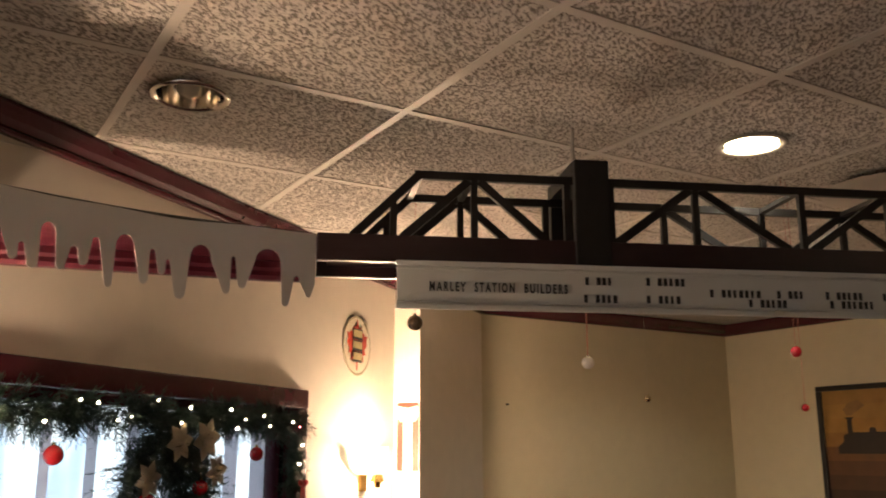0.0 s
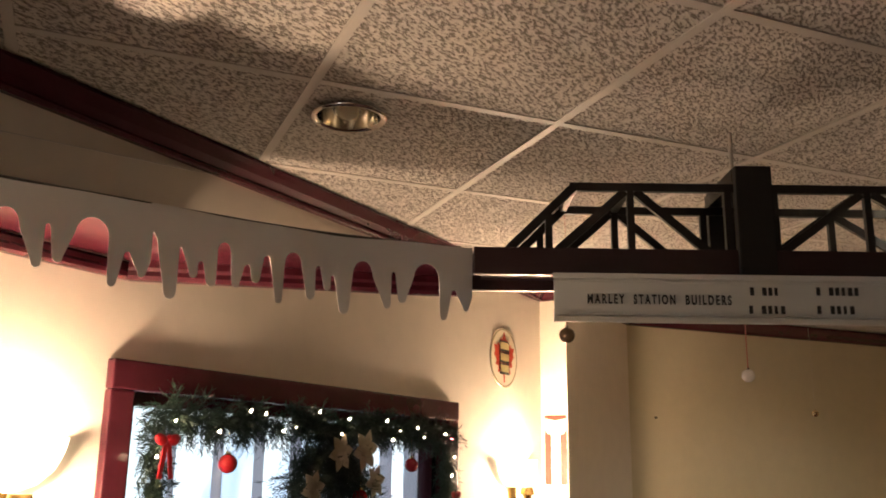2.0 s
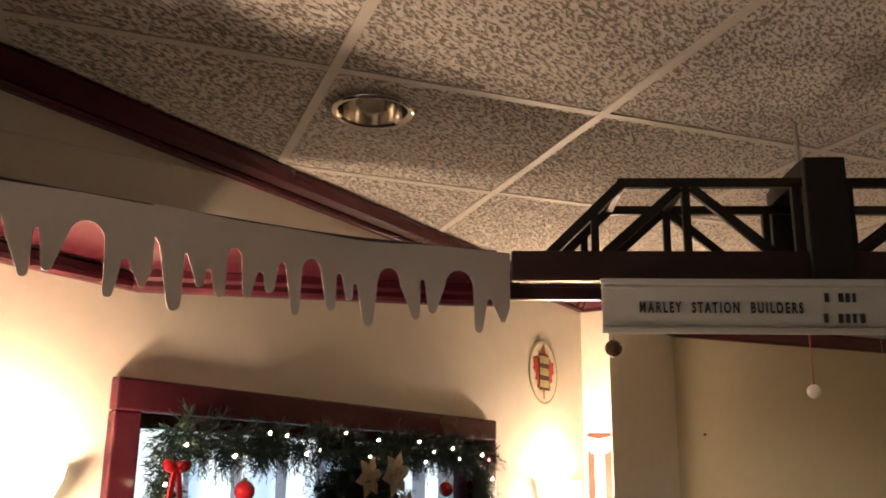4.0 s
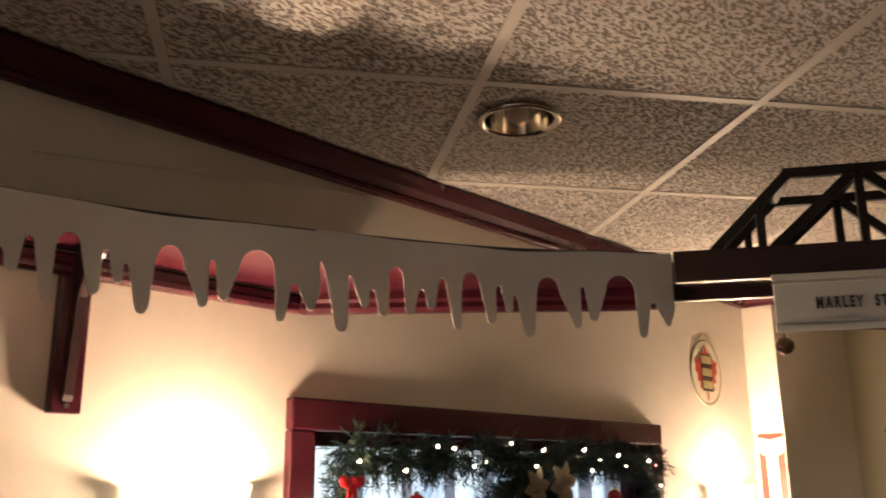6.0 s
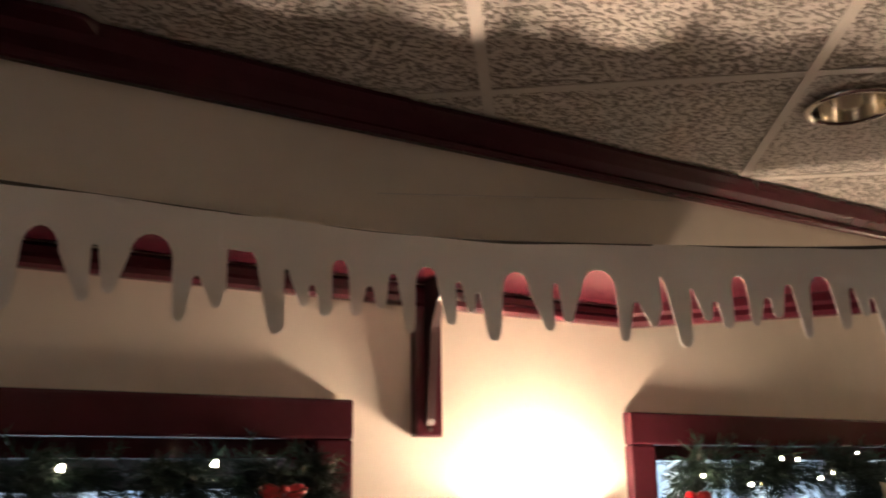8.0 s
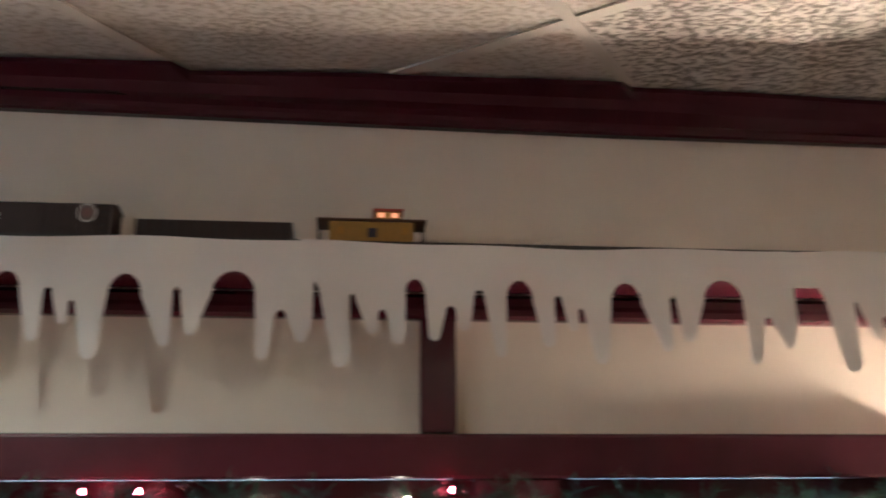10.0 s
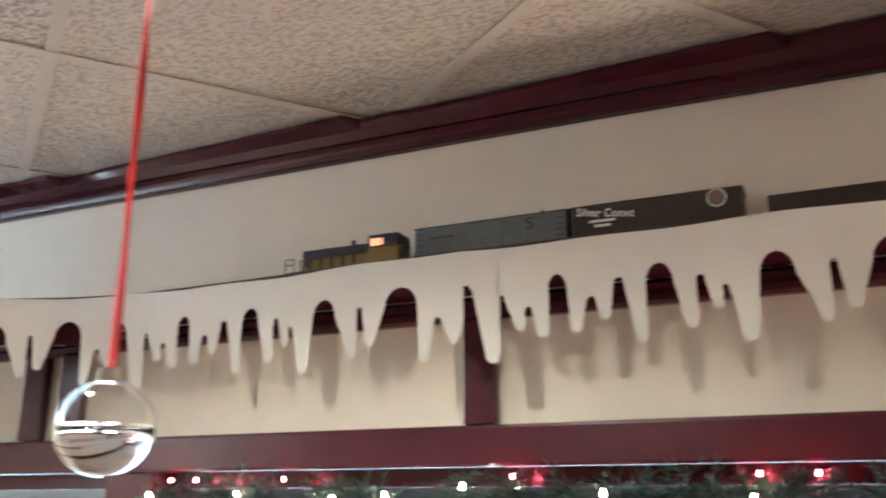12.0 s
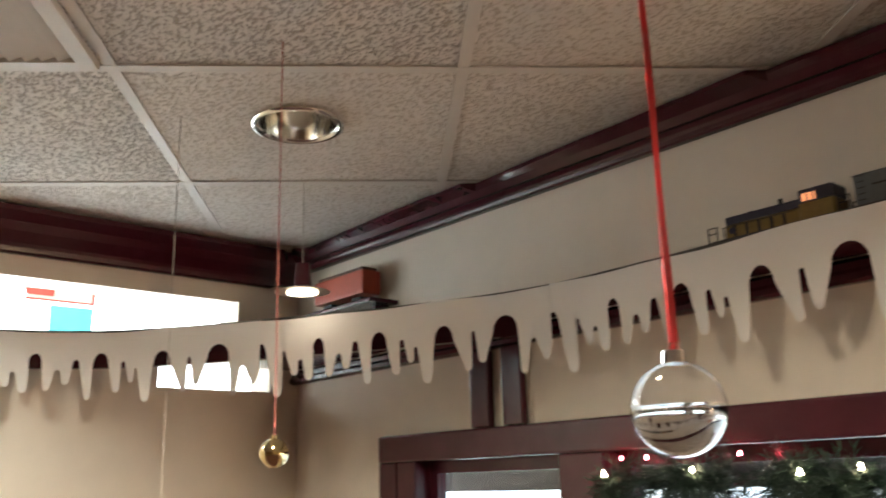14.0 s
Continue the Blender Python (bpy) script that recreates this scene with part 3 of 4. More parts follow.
TRACK = thing("model_track", pose(0, 0, 0), "two-rail model railway track on dark ties", "model track")
mid = [Vector(p) for p in offset_way(0.075)] + [BC + BD * s for s in (-0.40, 0.2, 0.9, 1.5)]
for side in (-0.016, 0.016):
    bm = bmesh.new()
    line = [p for p in mid]
    sweep(bm, [(p.x, p.y) for p in line], [(side - 0.0015, 2.1185), (side + 0.0015, 2.1185), (side + 0.0015, 2.1245), (side - 0.0015, 2.1245)])
    part("rail", bm, RAIL, TRACK)
bm = bmesh.new()
way = Way(mid)
s = 0.02
while s < way.s[-1] - 0.02:
    p, t = way.at(s)
    box(bm, -0.005, 0.005, -0.027, 0.027, 2.1145, 2.118, Matrix.Translation((p.x, p.y, 0)) @ Matrix.Rotation(math.atan2(t.y, t.x), 4, "Z"))
    s += 0.018
tagged(part("tie", bm, TIE, TRACK), kind="stuff")

# ---- train ----
TRAIN_X = -0.489
TY, TZ = 1.934, 2.1245
BLUE = mat("engine_blue", (0.017, 0.015, 0.038), 0.4, var=0.2)
YELLOW = mat("engine_yellow", (0.20, 0.125, 0.022), 0.45, var=0.2, scale=80)
GREY = mat("boxcar_grey", (0.11, 0.125, 0.13), 0.6, var=0.15, scale=80)
BROWN = mat("boxcar_brown", (0.032, 0.016, 0.014), 0.55, var=0.2, scale=80)
DARK = mat("dark_frame", (0.012, 0.011, 0.011), 0.6)
OCHRE = mat("caboose_yellow", (0.33, 0.185, 0.025), 0.45, var=0.15, scale=80)
CABROOF = mat("caboose_roof", (0.09, 0.04, 0.02), 0.6)
GOLDEN = mat("amber_pane", (0.45, 0.24, 0.05), 0.25)
LIT = glow("lit_window", (1.0, 0.36, 0.16), 0.25)
PALE = mat("pale_print", (0.78, 0.76, 0.72), 0.6)
ORANGE = mat("orange_car", (0.42, 0.07, 0.03), 0.5, var=0.15, scale=60)


def truck(parent, x):
    bm = bmesh.new()
    box(bm, x - 0.02, x + 0.02, -0.019, 0.019, 0.010, 0.016)
    part("truck_frame", bm, DARK, parent)
    for dx in (-0.012, 0.012):
        bm = bmesh.new()
        for y in (-0.016, 0.016):
            cyl(bm, 0.0085, 0.003, pose(x + dx, y, 0.0087, 90), 14)
        cyl(bm, 0.002, 0.034, pose(x + dx, 0, 0.0087, 90), 8)
        part("wheelset", bm, DARK, parent)


def coupler(parent, x):
    bm = bmesh.new()
    box(bm, x - 0.008, x + 0.008, -0.003, 0.003, 0.014, 0.019)
    part("coupler", bm, DARK, parent)


def boxcar(x0, x1, material, label, prints):
    L = x1 - x0
    car = thing("boxcar", pose((x0 + x1) / 2 + TRAIN_X, TY, TZ), label, "model boxcar", "cars of the model train")
    h0, h1, w = 0.016, 0.073, 0.029
    bm = bmesh.new()
    box(bm, -L / 2, L / 2, -w, w, h0, h1)
    bevel(bm, 0.0015, 1)
    body = part("body", bm, material, car)
    bm = bmesh.new()
    v = [bm.verts.new((x, y, z)) for x in (-L / 2 - 0.002, L / 2 + 0.002) for y, z in ((-w - 0.002, h1), (0, h1 + 0.006), (w + 0.002, h1), (0, h1 - 0.001))]
    for f in ((0, 1, 2, 3), (7, 6, 5, 4), (0, 4, 5, 1), (1, 5, 6, 2), (2, 6, 7, 3), (3, 7, 4, 0)):
        bm.faces.new([v[i] for i in f])
    part("roof", bm, material, car)
    bm = bmesh.new()
    box(bm, -L / 2, L / 2, -0.005, 0.005, h1 + 0.006, h1 + 0.008)
    part("roof_walk", bm, DARK, car)
    bm = bmesh.new()
    box(bm, -0.026, 0.026, -w - 0.0025, -w - 0.0002, h0 + 0.002, h1 - 0.004)
    door = part("door", bm, material, car)
    for k in range(-9, 10):
        x = k * L / 20
        if abs(x) < 0.03:
            continue
        bm = bmesh.new()
        box(bm, x - 0.0008, x + 0.0008, -w - 0.0012, -w - 0.0001, h0 + 0.002, h1 - 0.002)
        part("rib", bm, material, car)
    for x in (-L / 2 + 0.012, L / 2 - 0.012):
        for z in (0.03, 0.04, 0.05, 0.06, 0.07):
            bm = bmesh.new()
            box(bm, x - 0.006, x + 0.006, -w - 0.004, -w - 0.0028, z - 0.0006, z + 0.0006)
            part("ladder_rung", bm, DARK, car)
    for x in (-L / 2 + 0.035, L / 2 - 0.035):
        truck(car, x)
    coupler(car, -L / 2 - 0.006)
    coupler(car, L / 2 + 0.006)
    prints(car, L, w, h0, h1)
    return car


def prints_brown(car, L, w, h0, h1):
    text_mesh("Silver Comet", 0.0185, pose(-L / 2 + 0.056, -w - 0.0042, 0.0565, 90) @ Matrix(((1, 0.2, 0, 0), (0, 1, 0, 0), (0, 0, 1, 0), (0, 0, 0, 1))), PALE, "lettering", car, 0.0003, 0.8, bold=0.0004)
    for a, b, z in ((-L / 2 + 0.03, -L / 2 + 0.072, 0.0445), (-L / 2 + 0.038, -L / 2 + 0.064, 0.0365)):
        bm = bmesh.new()
        box(bm, a, b, -w - 0.0045, -w - 0.0032, z - 0.002, z + 0.002)
        part("lettering_bar", bm, PALE, car)
    c = L / 2 - 0.036
    bm = bmesh.new()
    cyl(bm, 0.0145, 0.001, pose(c, -w - 0.0035, 0.058, 90), 28)
    seal = part("round_emblem", bm, PALE, car, "pale round emblem")
    bm = bmesh.new()
    cyl(bm, 0.0125, 0.0006, pose(c, -w - 0.0043, 0.058, 90), 26)
    part("emblem_ring", bm, mat("emblem_tone", (0.16, 0.12, 0.11), 0.6), seal)
    bm = bmesh.new()
    cyl(bm, 0.0075, 0.0006, pose(c, -w - 0.0049, 0.058, 90), 24)
    part("emblem_centre", bm, mat("emblem_red", (0.22, 0.12, 0.11), 0.6), seal)


def prints_grey(car, L, w, h0, h1):
    text_mesh("S", 0.028, pose(L / 2 - 0.062, -w - 0.0042, 0.055, 90), INK, "lettering", car, 0.0003, 1.2)
    bm = bmesh.new()
    box(bm, -L / 2 + 0.03, -L / 2 + 0.075, -w - 0.0036, -w - 0.0026, 0.050, 0.053)
    part("lettering_bar", bm, INK, car)


def locomotive(x0, x1):
    L = x1 - x0
    car = thing("locomotive", pose((x0 + x1) / 2 + TRAIN_X, TY, TZ) @ Matrix.Diagonal((1.12, 1, 1, 1)), "blue and yellow model diesel switcher with lit cab", "model locomotive", "cars of the model train")
    bm = bmesh.new()
    box(bm, -L / 2 + 0.006, L / 2 - 0.006, -0.028, 0.028, 0.014, 0.022)
    part("frame", bm, DARK, car)
    bm = bmesh.new()
    box(bm, -L / 2 + 0.028, 0.038, -0.019, 0.019, 0.022, 0.048)
    bevel(bm, 0.002, 1)
    part("hood", bm, YELLOW, car)
    bm = bmesh.new()
    box(bm, -L / 2 + 0.029, 0.038, -0.0185, 0.0185, 0.0485, 0.064)
    bevel(bm, 0.004, 2)
    part("hood_top", bm, BLUE, car, "dark blue hood top")
    for k in range(5):
        bm = bmesh.new()
        x = -L / 2 + 0.045 + k * 0.021
        box(bm, x - 0.0012, x + 0.0012, -0.0205, -0.0192, 0.024, 0.046)
        part("hood_door_seam", bm, DARK, car)
    bm = bmesh.new()
    box(bm, 0.0385, 0.094, -0.026, 0.026, 0.022, 0.052)
    bevel(bm, 0.002, 1)
    cab = part("cab", bm, YELLOW, car)
    bm = bmesh.new()
    box(bm, 0.0387, 0.0938, -0.0258, 0.0258, 0.0525, 0.076)
    bevel(bm, 0.005, 2)
    part("cab_roof", bm, BLUE, car, "dark blue cab roof")
    for a, b in ((0.046, 0.0525), (0.055, 0.0615), (0.0645, 0.067)):
        bm = bmesh.new()
        box(bm, a, b, -0.0275, -0.0262, 0.054, 0.067)
        part("cab_window", bm, LIT, cab, "orange lit cab window")
    bm = bmesh.new()
    cyl(bm, 0.0035, 0.014, pose(0.0, 0, 0.07), 12)
    part("exhaust_stack", bm, DARK, car)
    bm = bmesh.new()
    cyl(bm, 0.006, 0.004, pose(-0.05, 0, 0.066), 14)
    part("fan_cap", bm, DARK, car)
    for x, sg in ((-L / 2 + 0.01, -1), (L / 2 - 0.01, 1)):
        for y in (-0.027, 0.027):
            bm = bmesh.new()
            for xx in (x - 0.008, x + 0.008):
                cyl(bm, 0.0009, 0.028, pose(xx, y, 0.034), 6)
            cyl(bm, 0.0009, 0.017, pose(x, y, 0.047, 0, 90), 6)
            cyl(bm, 0.0009, 0.017, pose(x, y, 0.036, 0, 90), 6)
            part("handrail", bm, DARK, car)
    for k in range(6):
        bm = bmesh.new()
        cyl(bm, 0.0008, 0.020, pose(-L / 2 + 0.03 + k * 0.021, -0.0275, 0.032), 6)
        part("stanchion", bm, DARK, car)
    bm = bmesh.new()
    cyl(bm, 0.0008, 0.125, pose(-L / 2 + 0.09, -0.0275, 0.0425, 0, 90), 6)
    part("side_rail", bm, DARK, car)
    bm = bmesh.new()
    cyl(bm, 0.006, 0.001, pose(-L / 2 + 0.042, -0.0215, 0.036, 90), 18)
    part("round_emblem", bm, BLUE, car)
    for x in (-0.07, 0.07):
        truck(car, x)


def gondola(x0, x1):
    L = x1 - x0
    car = thing("gondola_car", pose((x0 + x1) / 2 + TRAIN_X, TY, TZ), "low black model gondola car", "model gondola", "cars of the model train")
    bm = bmesh.new()
    box(bm, -L / 2, L / 2, -0.028, 0.028, 0.016, 0.020)
    part("floor", bm, DARK, car)
    for y0, y1 in ((-0.028, -0.026), (0.026, 0.028)):
        bm = bmesh.new()
        box(bm, -L / 2, L / 2, y0, y1, 0.0205, 0.052)
        part("side", bm, BROWN, car)
    for x0_, x1_ in ((-L / 2, -L / 2 + 0.002), (L / 2 - 0.002, L / 2)):
        bm = bmesh.new()
        box(bm, x0_, x1_, -0.0258, 0.0258, 0.0205, 0.050)
        part("end", bm, BROWN, car)
    for k in range(-7, 8):
        bm = bmesh.new()
        x = k * L / 15.5
        box(bm, x - 0.0015, x + 0.0015, -0.0305, -0.0282, 0.018, 0.050)
        part("rib", bm, DARK, car)
    bm = bmesh.new()
    box(bm, -L / 2 + 0.004, L / 2 - 0.004, -0.0255, 0.0255, 0.021, 0.045)
    bevel(bm, 0.004)
    part("load", bm, DARK, car)
    for x in (-L / 2 + 0.035, L / 2 - 0.035):
        truck(car, x)
    coupler(car, -L / 2 - 0.008)
    coupler(car, L / 2 + 0.008)


def caboose(x0, x1):
    L = x1 - x0
    car = thing("caboose", pose((x0 + x1) / 2 + TRAIN_X, TY, TZ) @ Matrix.Diagonal((1, 1, 0.93, 1)), "mustard yellow model caboose with lit cupola", "model caboose", "cars of the model train")
    bm = bmesh.new()
    box(bm, -L / 2 + 0.004, L / 2 - 0.004, -0.028, 0.028, 0.014, 0.018)
    part("frame", bm, DARK, car)
    bm = bmesh.new()
    box(bm, -L / 2 + 0.02, L / 2 - 0.02, -0.026, 0.026, 0.0185, 0.062)
    bevel(bm, 0.001, 1)
    body = part("body", bm, OCHRE, car)
    bm = bmesh.new()
    box(bm, -L / 2, L / 2, -0.029, 0.029, 0.0625, 0.067)
    bevel(bm, 0.002)
    part("roof", bm, CABROOF, car, "brown caboose roof")
    bm = bmesh.new()
    box(bm, 0.005, 0.047, -0.022, 0.022, 0.0675, 0.082)
    bevel(bm, 0.001, 1)
    cup = part("cupola", bm, OCHRE, car)
    bm = bmesh.new()
    box(bm, 0.002, 0.050, -0.025, 0.025, 0.0825, 0.086)
    part("cupola_roof", bm, ORANGE, cup)
    for a, b in ((0.010, 0.020), (0.031, 0.041)):
        bm = bmesh.new()
        box(bm, a, b, -0.0232, -0.0222, 0.071, 0.079)
        part("cupola_window", bm, LIT, cup, "orange lit cupola window")
    for a in (-0.048, 0.052):
        bm = bmesh.new()
        box(bm, a - 0.004, a + 0.004, -0.0272, -0.0262, 0.040, 0.052)
        part("side_window", bm, GOLDEN, body, "small amber side window")
    bm = bmesh.new()
    box(bm, -0.006, 0.008, -0.0272, -0.0262, 0.034, 0.050)
    part("emblem", bm, BLUE, body, "blue shield emblem")
    for x in (-L / 2 + 0.004, L / 2 - 0.004):
        for y in (-0.026, 0.026):
            bm = bmesh.new()
            cyl(bm, 0.001, 0.045, pose(x, y, 0.040), 6)
            part("platform_post", bm, DARK, car)
        bm = bmesh.new()
        box(bm, x - 0.001, x + 0.001, -0.026, 0.026, 0.034, 0.036)
        part("platform_rail", bm, DARK, car)
    for x in (-0.055, 0.055):
        truck(car, x)


locomotive(-0.822, -0.586)
boxcar(-0.564, -0.288, GREY, "grey blue model boxcar with dark lettering", prints_grey)
boxcar(-0.279, -0.014, BROWN, "dark brown model boxcar with pale script lettering", prints_brown)
gondola(0.022, 0.258)
caboose(0.294, 0.467)

# parked red car in the corner, behind the running track
cs = thing("corner_shelf", pose(-2.52, 1.95, 2.214), "small maroon display shelf high in the corner", "shelf")
bm = bmesh.new()
box(bm, -0.17, 0.17, -0.05, 0.049, 0, 0.012)
bevel(bm, 0.003)
part("board", bm, MAROON, cs)
for x in (-0.12, 0.12):
    bm = bmesh.new()
    box(bm, x - 0.008, x + 0.008, 0.0, 0.048, -0.03, -0.0005)
    part("bracket", bm, MAROON, cs)
tr = thing("parked_tram", pose(-2.52, 1.945, 2.2265), "orange red model tram car parked in the corner", "model tram")
bm = bmesh.new()
box(bm, -0.12, 0.12, -0.032, 0.032, 0.02, 0.088)
bevel(bm, 0.006)
part("body", bm, ORANGE, tr)
bm = bmesh.new()
box(bm, -0.11, 0.11, -0.026, 0.026, 0.0885, 0.098)
bevel(bm, 0.003)
part("roof", bm, CABROOF, tr)
for x in (-0.07, 0.07):
    truck(tr, x)

# ---- lights of the room ----


def sconce(x, y, z, power):
    sc = thing("wall_sconce", pose(x, y, z), "wall lamp with a half bowl of white glass, lit", "wall lamp", "wall lamps")
    bm = bmesh.new()
    n = 20
    prof = [(0.03, -0.06), (0.075, -0.045), (0.108, -0.015), (0.125, 0.02), (0.132, 0.05), (0.128, 0.05), (0.120, 0.02), (0.102, -0.012), (0.07, -0.04), (0.028, -0.054)]
    back = WY - y - 0.004
    rings = [[bm.verts.new((-r * math.cos(3.14159 * k / n), back - r * 0.78 * math.sin(3.14159 * k / n), h)) for k in range(n + 1)] for r, h in prof]
    for a, b in zip(rings, rings[1:]):
        for k in range(n):
            bm.faces.new((a[k], a[k + 1], b[k + 1], b[k]))
    part("bowl", bm, glow("bowl_glass", (1.0, 0.80, 0.55), 3.5), sc, "glowing white glass bowl", smooth=True)
    bm = bmesh.new()
    cyl(bm, 0.03, 0.03, pose(0, 0.02, -0.075), 16, 0.022)
    cyl(bm, 0.012, 0.03, pose(0, 0.02, -0.10), 12, 0.02)
    box(bm, -0.03, 0.03, WY - y - 0.012, WY - y - 0.001, -0.13, 0.03)
    part("arm", bm, BRASS, sc, "brass holder and back plate")
    lamp("sconce_bulb", "POINT", pose(x, y + 0.003, z + 0.0), power, WARM, 0.035)


for q in SCONCES:
    sconce(*q)


LENS = glow("lit_lens", (1.0, 0.78, 0.5), 14.0)
FROST = mat("frosted_bulb", (0.7, 0.68, 0.62), 0.3)


def can(x, y, power=0):
    lit = power > 0
    c = thing("recessed_downlight", pose(x, y, CEIL), "round recessed ceiling light, seen or added, " + ("lit" if lit else "unlit, with a chrome reflector"), "ceiling light", "ceiling lights")
    n = 32
    bm = bmesh.new()
    prof = [(0.094, 0.0), (0.094, -0.005), (0.088, -0.008), (0.080, -0.006), (0.076, 0.0)]
    rings = [[bm.verts.new((r * math.cos(6.28319 * k / n), r * math.sin(6.28319 * k / n), h)) for k in range(n)] for r, h in prof]
    for a, b in zip(rings, rings[1:]):
        for k in range(n):
            bm.faces.new((a[k], a[(k + 1) % n], b[(k + 1) % n], b[k]))
    part("trim_ring", bm, GRID if lit else CHROME, c, smooth=True)
    bm = bmesh.new()
    prof = [(0.0765, -0.003), (0.074, 0.03), (0.066, 0.07), (0.05, 0.09), (0.0, 0.095)]
    rings = [[bm.verts.new((r * math.cos(6.28319 * k / n), r * math.sin(6.28319 * k / n), h)) for k in range(n)] for r, h in prof[:-1]]
    tip = bm.verts.new((0, 0, 0.095))
    for a, b in zip(rings, rings[1:]):
        for k in range(n):
            bm.faces.new((a[k], a[(k + 1) % n], b[(k + 1) % n], b[k]))
    for k in range(n):
        bm.faces.new((rings[-1][k], rings[-1][(k + 1) % n], tip))
    part("reflector", bm, CHROME, c, "chrome reflector cone", smooth=True)
    bm = bmesh.new()
    if lit:
        cyl(bm, 0.070, 0.006, pose(0, 0, 0.010), 28, 0.068)
        part("lens", bm, LENS, c, "glowing lens")
    else:
        ball(bm, 0.030, (0, 0, 0.062), 16)
        part("bulb", bm, FROST, c, "unlit frosted bulb", smooth=True)
    if lit:
        lamp("downlight_or_fill", "SPOT", pose(x, y, CEIL - 0.012), power, NEUTRAL if y < 0 or x < -2 else SOFT, 0.055, 92 if 2 < x < 3 else 150)


for q in CANS_UNLIT:
    can(*q)
# all but the first of these are added for fill
for q, watts in zip(CANS_LIT_AND_ADDED, CAN_POWERS):
    can(*q, watts)

# ---- hanging ornaments ----


def ornament(x, y, z, r, material, label, string=RIBBON, sw=0.0012, shell=False, ribbon=False):
    o = thing("ball_ornament", pose(x, y, z), label, "ornament", "hanging ball ornaments")
    bm = bmesh.new()
    bmesh.ops.create_uvsphere(bm, u_segments=40, v_segments=24, radius=r)
    if shell:
        inner = bmesh.ops.create_uvsphere(bm, u_segments=40, v_segments=24, radius=r * 0.994)
        bmesh.ops.reverse_faces(bm, faces=list({f for v in inner["verts"] for f in v.link_faces}))
        me = bpy.data.meshes.new("globe")
        bm.to_mesh(me)
        bm.free()
        for p in me.polygons:
            p.use_smooth = True
        me.materials.append(material)
        g = new("globe", me)
        g.parent = o
        bm = bmesh.new()
        bmesh.ops.create_uvsphere(bm, u_segments=40, v_segments=24, radius=r * 0.985)
        bmesh.ops.bisect_plane(bm, geom=bm.verts[:] + bm.edges[:] + bm.faces[:], plane_co=(0, 0, r * 0.05), plane_no=(0, 0, 1), clear_outer=True)
        bmesh.ops.holes_fill(bm, edges=[e for e in bm.edges if e.is_boundary])
        part("filling", bm, clear("filling_gel", (0.92, 0.93, 0.92)), o, "clear filling in the lower half", smooth=True)
    else:
        part("globe", bm, material, o, smooth=True)
    bm = bmesh.new()
    cyl(bm, r * 0.27, r * 0.28, pose(0, 0, r * 1.08), 18, r * 0.25)
    cap = part("cap", bm, SILVER if material is not GOLD else GOLD, o, "crimped metal cap")
    bm = bmesh.new()
    bmesh.ops.create_circle(bm, segments=14, radius=r * 0.12, matrix=pose(0, 0, r * 1.3, 90))
    sk = bmesh.ops.extrude_edge_only(bm, edges=bm.edges[:])
    bmesh.ops.scale(bm, vec=(0.7, 1, 0.7), space=Matrix.Translation((0, 0, -r * 1.3)), verts=[v for v in sk["geom"] if isinstance(v, bmesh.types.BMVert)])
    part("loop", bm, SILVER, cap)
    bm = bmesh.new()
    top = CEIL - z
    if ribbon:
        n = 60
        for lane, tw in ((0.0012, 0.0), (-0.0012, 1.9)):
            prev = None
            for k in range(n + 1):
                h = r * 1.25 + (top - r * 1.25) * k / n
                a = tw + 0.55 * math.sin(k * 0.21 + tw)
                d = Vector((math.cos(a + 0.6), math.sin(a + 0.6), 0)) * sw
                c = Vector((lane * (1 - k / n) * 1.2, 0.0006 * math.sin(k * 0.5 + tw), h))
                now = [bm.verts.new(c - d), bm.verts.new(c + d)]
                if prev:
                    bm.faces.new((prev[0], prev[1], now[1], now[0]))
                prev = now
        bmesh.ops.solidify(bm, geom=bm.faces[:], thickness=0.0004)
        box(bm, -0.0028, 0.0028, -0.002, 0.002, (top + r) * 0.60, (top + r) * 0.60 + 0.012)
    else:
        cyl(bm, sw, top - r * 1.2, pose(0, 0, (top + r * 1.2) / 2), 8)
    part("string", bm, string, o, "red hanging ribbon" if ribbon else "thin hanging thread")
    return o


FINE = mat("thread", (0.45, 0.12, 0.10), 0.6)
ornament(-0.762, 0.937, 1.776, 0.0262, GLASS, "clear glass ball ornament on a red ribbon", sw=0.0019, shell=True, ribbon=True)
ornament(-1.638, 1.200, 1.788, 0.0215, GOLD, "shiny gold ball ornament on a red thread", string=FINE, sw=0.0009)
ornament(2.956, 0.884, 1.908, 0.020, mat("pearl_white", (0.72, 0.68, 0.62), 0.25, var=0.05), "pearl white ball ornament on a red thread", string=FINE, sw=0.0018)
ornament(2.60, 1.335, 2.014, 0.024, mat("dark_ball", (0.16, 0.11, 0.07), 0.16, 0.7), "dark shiny ball ornament under the sign", string=FINE, sw=0.0008)
ornament(2.95, 0.700, 1.790, 0.010, GOLD, "tiny gold ball ornament on a thread", string=GRID, sw=0.0003)
ornament(2.95, 0.262, 1.917, 0.0165, RED, "red ball ornament on a thread", string=FINE, sw=0.0008)
ornament(2.97, 0.250, 1.755, 0.011, RED, "small red ball ornament on a thread", string=FINE, sw=0.0008)

# ---- things on the walls ----


